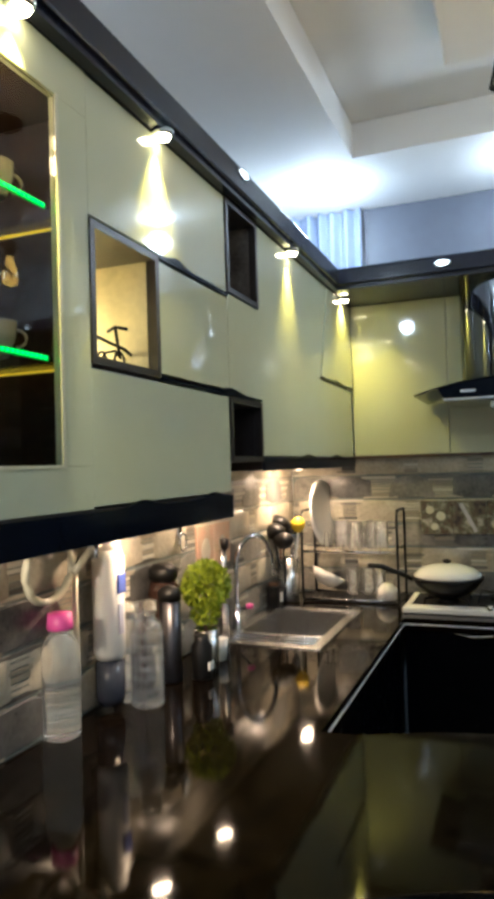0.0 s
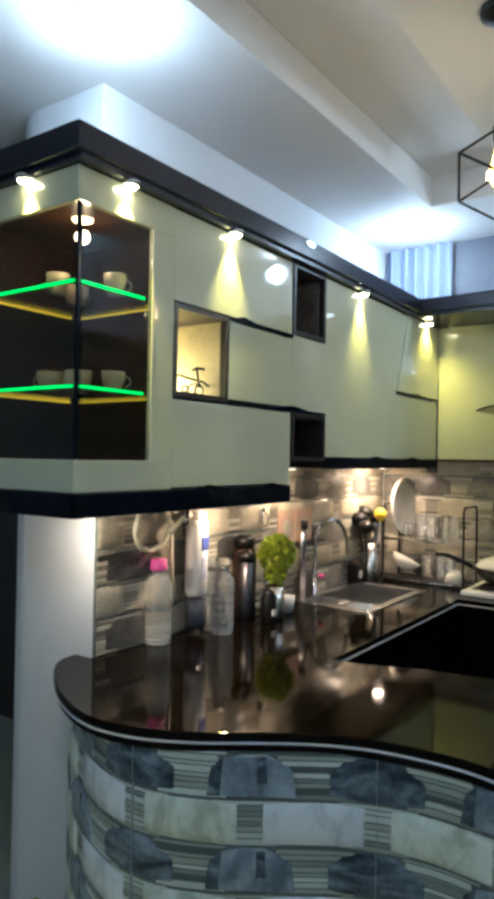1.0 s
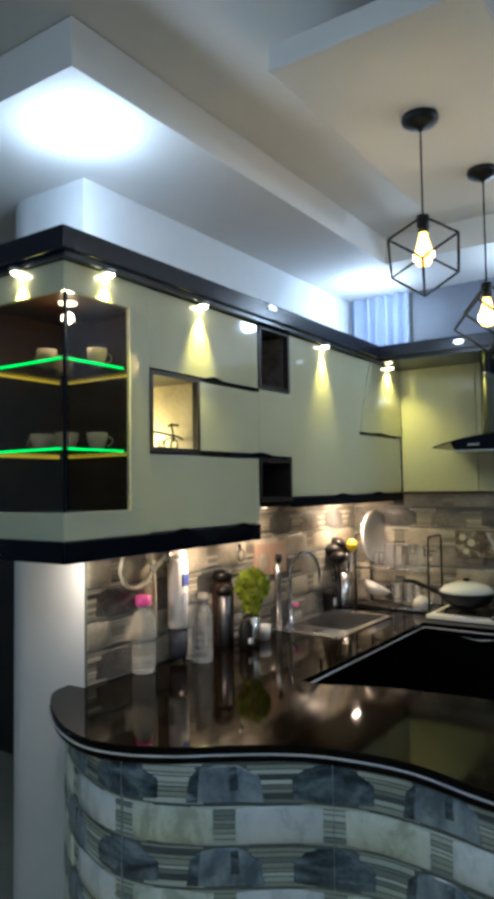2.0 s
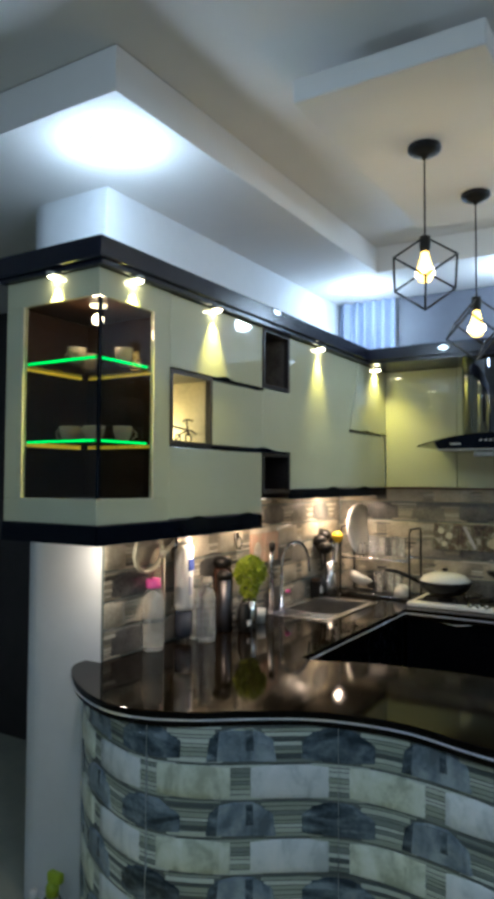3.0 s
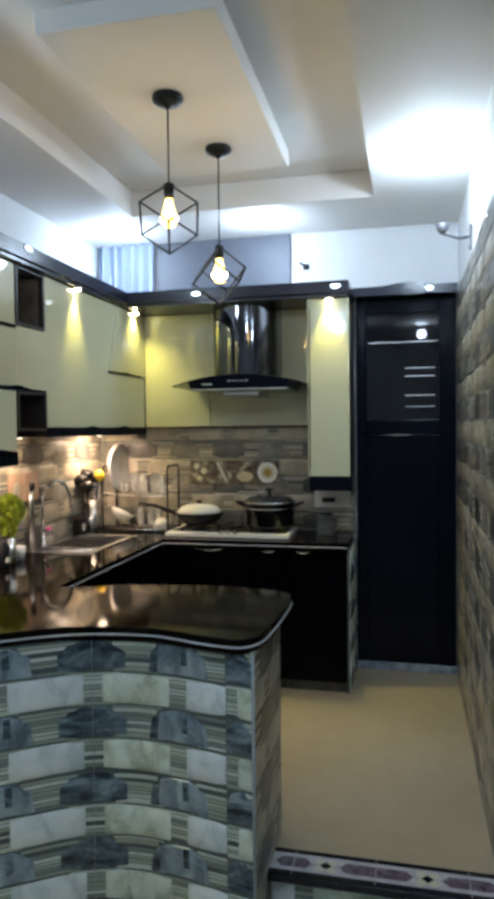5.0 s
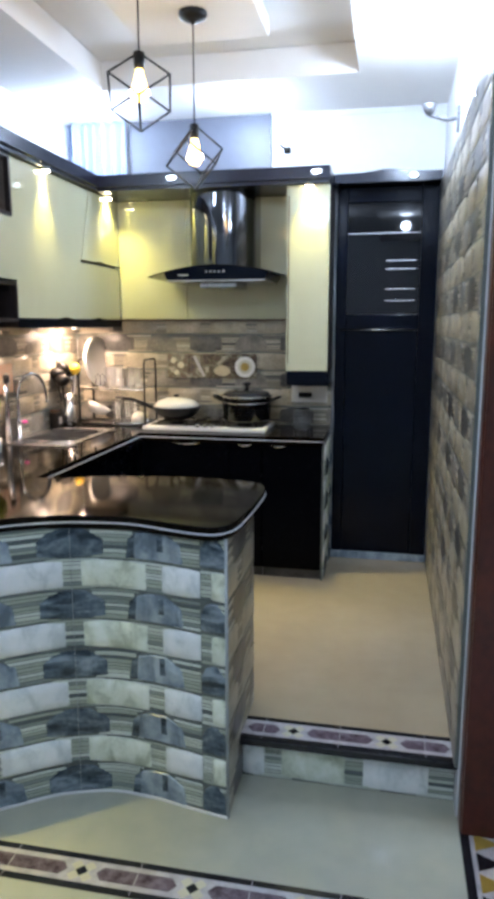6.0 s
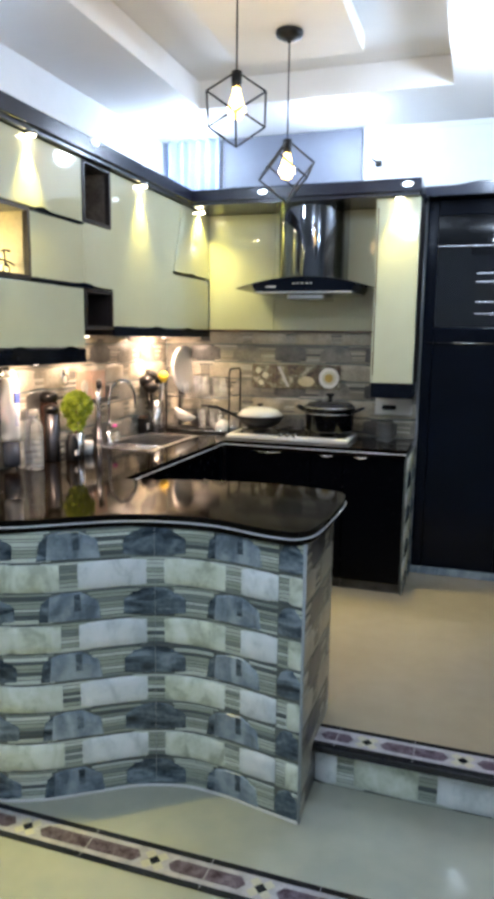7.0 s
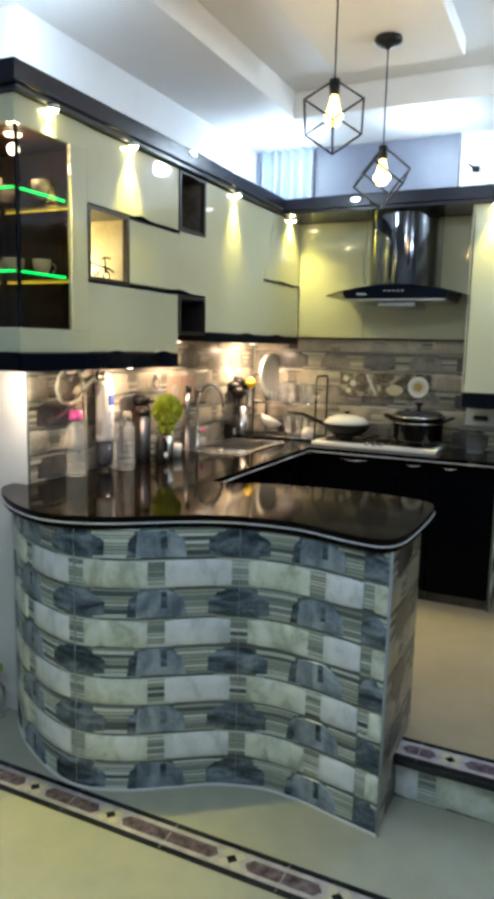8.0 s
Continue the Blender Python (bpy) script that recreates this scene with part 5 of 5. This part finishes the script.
utensil("black nylon ladle standing in the holder", -0.015, -0.015, (-0.02, -0.06), 0.31, 0.054, METALBLACK, METALBLACK)
utensil("black nylon spoon standing in the holder", 0.01, 0.01, (0.01, 0.04), 0.30, 0.046, METALBLACK, METALBLACK)
utensil("steel spoon standing in the holder", 0.0, 0.02, (0.02, 0.0), 0.27, 0.022, CHROME, CHROME)
utensil("dark wooden spoon standing in the holder", -0.02, 0.0, (-0.01, -0.02), 0.33, 0.026, BROWN, BROWN)
utensil("yellow-tipped brush standing in the holder", 0.02, 0.02, (0.035, -0.01), 0.335, 0.034, WHITE, YELLOW)
utensil("black nylon spatula standing in the holder", 0.0, -0.03, (0.02, -0.075), 0.27, 0.050, METALBLACK, METALBLACK)
utensil("black slotted spoon standing in the holder", -0.02, 0.02, (-0.02, -0.02), 0.34, 0.052, METALBLACK, METALBLACK)

# dish rack
rack = thing("dish_rack", "two-tier dark steel dish rack", "dish rack")
RX0, RX1, RY0, RY1 = -0.215, 0.235, -0.235, -0.01
for x in (RX0, RX1):
    part("end_frame", tube_bm([(x, RY0, TOP + 0.008), (x, RY0, TOP + 0.40), (x, RY0 + 0.02, TOP + 0.425), (x, RY1 - 0.02, TOP + 0.425), (x, RY1, TOP + 0.40), (x, RY1, TOP + 0.008)], 0.006, 8), METALBLACK, rack)
for z in (TOP + 0.012, TOP + 0.235):
    for y in (RY0, RY1):
        part("rail", tube_bm([(RX0, y, z), (RX1, y, z)], 0.006, 8), CHROME, rack)
    for k in range(1, 14):
        part("rod", tube_bm([(RX0 + (RX1 - RX0) * k / 14, RY0, z), (RX0 + (RX1 - RX0) * k / 14, RY1, z)], 0.0022, 6), CHROME, rack)
for k in range(9):
    x = RX0 + 0.09 + 0.032 * k
    part("plate_loop", tube_bm([(x, RY0 + 0.06, TOP + 0.235), (x + 0.004, RY0 + 0.065, TOP + 0.315), (x + 0.008, RY0 + 0.09, TOP + 0.325), (x + 0.010, RY0 + 0.115, TOP + 0.315), (x + 0.012, RY0 + 0.12, TOP + 0.235)], 0.003, 6), CHROME, rack)
part("drip_tray", box_bm(RX0, RX1, RY0, RY1, TOP + 0.001, TOP + 0.005), METALBLACK, rack)


def plate(label, where, rx, ry, rz, r):
    p = thing("plate", label, "plate", "plates in the rack")
    part("dish", lathe_bm([(0.0, 0.0), (r * 0.55, 0.0), (r * 0.66, 0.006), (r, 0.018), (r, 0.021), (r * 0.65, 0.010), (r * 0.55, 0.005), (0.0, 0.005)], 36), CERAMIC, p)
    p.matrix_world = pose(*where, rx, ry, rz)


plate("large white oval serving plate standing upright", (-0.165, -0.07, TOP + 0.405), 0, 84, -8, 0.165)
bowl = thing("bowl", "white bowl tipped on its side under the rack", "bowl")
part("dish", lathe_bm([(0.0, 0.0), (0.035, 0.0), (0.06, 0.02), (0.085, 0.06), (0.082, 0.06), (0.055, 0.022), (0.0, 0.006)], 28), CERAMIC, bowl)
bowl.matrix_world = pose(-0.13, -0.17, TOP + 0.07, -12, 24, 0)


def tumbler(x, y, z, tilt):
    g = thing("drinking_glass", "clear drinking glass drying in the rack", "glass", "glasses in the rack")
    b = part("wall", lathe_bm([(0.0, 0.0), (0.026, 0.0), (0.035, 0.125), (0.032, 0.125), (0.024, 0.008), (0.0, 0.008)], 18), TUMBLER, g)
    b.visible_shadow = False
    g.matrix_world = pose(x, y, z, tilt, 0, 30)


for k, (x, y) in enumerate(((-0.05, -0.09), (0.02, -0.13), (0.09, -0.08), (0.15, -0.13))):
    tumbler(x, y, TOP + 0.242, 8 * (k % 3 - 1))
for x, y in ((0.0, -0.12), (0.07, -0.10), (0.13, -0.14)):
    tumbler(x, y, TOP + 0.02, 0)
wb = thing("bowl", "small white bowl beside the rack", "bowl")
part("dish", lathe_bm([(0.0, 0.07), (0.02, 0.068), (0.045, 0.045), (0.052, 0.0), (0.049, 0.0), (0.04, 0.04), (0.0, 0.064)], 24, (0.175, -0.19, TOP + 0.02)), CERAMIC, wb)

# hob with pots
hob = thing("gas_hob", "white and steel gas hob set in the worktop", "hob")
HX0, HX1, HY0, HY1 = 0.275, 1.05, -0.405, -0.03
part("plate", box_bm(HX0, HX1, HY0, HY1, TOP + 0.001, TOP + 0.026, 0.006), WHITE, hob)
part("burner_well", box_bm(HX0 + 0.03, HX1 - 0.03, HY0 + 0.075, HY1 - 0.025, TOP + 0.024, TOP + 0.0275, 0.001), METALBLACK, hob, "black enamel well")
for cx, cy in ((0.45, -0.24), (0.89, -0.24), (0.67, -0.16)):
    part("burner", lathe_bm([(0.0, 0), (0.05, 0), (0.045, 0.012), (0.03, 0.018), (0.0, 0.018)], 20, (cx, cy, TOP + 0.026)), METALBLACK, hob)
    for a in (0.78, 2.36, 3.93, 5.5):
        part("pan_support", tube_bm([(cx + 0.04 * math.cos(a), cy + 0.04 * math.sin(a), TOP + 0.052), (cx + 0.125 * math.cos(a), cy + 0.125 * math.sin(a), TOP + 0.052), (cx + 0.13 * math.cos(a), cy + 0.13 * math.sin(a), TOP + 0.027)], 0.005, 6), METALBLACK, hob)
for k in range(3):
    part("knob", lathe_bm([(0.0, 0), (0.020, 0), (0.017, 0.018), (0.0, 0.02)], 16, (0.63 + 0.045 * k, -0.385, TOP + 0.026)), CHROME, hob)
pan = thing("wok", "black wok with a domed cream lid", "pan")
PX, PY, PZ = 0.45, -0.24, TOP + 0.058
part("bowl", lathe_bm([(0.0, 0.0), (0.075, 0.0), (0.125, 0.03), (0.152, 0.068), (0.156, 0.078), (0.149, 0.078), (0.12, 0.035), (0.0, 0.006)], 36, (PX, PY, PZ)), METALBLACK, pan)
part("lid", lathe_bm([(0.142, 0.078), (0.145, 0.086), (0.115, 0.114), (0.065, 0.130), (0.0, 0.136), (0.0, 0.13), (0.105, 0.106)], 36, (PX, PY, PZ)), CERAMIC, pan, "domed cream lid")
part("lid_knob", lathe_bm([(0.0, 0.136), (0.014, 0.137), (0.02, 0.15), (0.0, 0.156)], 16, (PX, PY, PZ)), METALBLACK, pan)
part("handle", tube_bm([(PX - 0.146, PY - 0.02, PZ + 0.065), (PX - 0.22, PY - 0.04, PZ + 0.10), (PX - 0.28, PY - 0.06, PZ + 0.125), (PX - 0.335, PY - 0.08, PZ + 0.13)], 0.012, 10), METALBLACK, pan)
pot = thing("cooking_pot", "black lidded cooking pot with two loop handles", "pot")
PX = 0.905
part("body", lathe_bm([(0.0, 0.0), (0.135, 0.0), (0.148, 0.012), (0.152, 0.135), (0.158, 0.14), (0.158, 0.146), (0.0, 0.146)], 40, (PX, PY, PZ)), mat("black_enamel", (0.004, 0.004, 0.005), 0.15, spec=0.35), pot)
part("band", lathe_bm([(0.1515, 0.112), (0.1545, 0.113), (0.1545, 0.118), (0.152, 0.119)], 40, (PX, PY, PZ)), STEEL, pot, "thin steel band")
part("rim", lathe_bm([(0.158, 0.146), (0.162, 0.149), (0.162, 0.156), (0.156, 0.158)], 40, (PX, PY, PZ)), STEEL, pot)
part("lid", lathe_bm([(0.158, 0.156), (0.13, 0.178), (0.07, 0.194), (0.0, 0.198), (0.0, 0.19), (0.12, 0.17)], 40, (PX, PY, PZ)), mat("dark_glass_lid", (0.03, 0.03, 0.035), 0.06), pot, "dark domed lid")
part("lid_knob", lathe_bm([(0.0, 0.196), (0.013, 0.197), (0.012, 0.215), (0.028, 0.222), (0.026, 0.234), (0.0, 0.238)], 18, (PX, PY, PZ)), METALBLACK, pot)
for s_ in (-1, 1):
    part("handle", tube_bm([(PX + s_ * 0.15, PY - 0.04, PZ + 0.125), (PX + s_ * 0.195, PY - 0.035, PZ + 0.145), (PX + s_ * 0.21, PY, PZ + 0.15), (PX + s_ * 0.195, PY + 0.035, PZ + 0.145), (PX + s_ * 0.15, PY + 0.04, PZ + 0.125)], 0.009, 8), METALBLACK, pot)

sk = thing("socket_plate", "white wall socket plate with a black plug", "socket")
part("plate", box_bm(1.15, 1.38, 0.010, 0.024, 1.03, 1.135, 0.003), WHITE, sk)
part("plug", box_bm(1.20, 1.285, -0.02, 0.0095, 1.065, 1.095, 0.008), METALBLACK, sk, "black plug")
gj = thing("glass_jar", "clear lidded glass jar at the end of the worktop", "jar")
b = part("wall", lathe_bm([(0.0, 0.0), (0.05, 0.0), (0.055, 0.01), (0.055, 0.10), (0.045, 0.115), (0.0, 0.115)], 24, (1.24, -0.14, TOP + 0.001)), CLEAR, gj)
b.visible_shadow = False
part("lid", lathe_bm([(0.0, 0.115), (0.047, 0.115), (0.047, 0.13), (0.0, 0.134)], 24, (1.24, -0.14, TOP + 0.001)), CLEAR, gj)

# beside the pier
gb = thing("spray_bottle", "clear floor bottle with a lime green trigger head", "bottle")
gx, gy = -0.495, -2.355
b = part("body", lathe_bm([(0.0, 0.0), (0.05, 0.0), (0.052, 0.01), (0.052, 0.13), (0.022, 0.17), (0.0, 0.17)], 20, (gx, gy, STEP + 0.001)), CLEAR, gb)
part("neck", lathe_bm([(0.0, 0.165), (0.026, 0.165), (0.026, 0.20), (0.014, 0.22), (0.0, 0.22)], 16, (gx, gy, STEP + 0.001)), mat("lime_plastic", (0.42, 0.55, 0.03), 0.4), gb, "lime green cap")
part("head", box_bm(gx - 0.018, gx + 0.05, gy - 0.016, gy + 0.016, STEP + 0.22, STEP + 0.26, 0.008), bpy.data.materials["lime_plastic"], gb)
lb = thing("bottle", "opaque lime green cleaning bottle on the floor", "bottle", "bottles beside the pier")
part("body", lathe_bm([(0.0, 0.0), (0.034, 0.0), (0.036, 0.008), (0.036, 0.15), (0.018, 0.19), (0.0, 0.19)], 20, (-0.505, -2.44, STEP + 0.001)), bpy.data.materials["lime_plastic"], lb)
part("cap", lathe_bm([(0.0, 0.188), (0.017, 0.188), (0.016, 0.225), (0.0, 0.228)], 16, (-0.505, -2.44, STEP + 0.001)), WHITE, lb, "white screw cap")
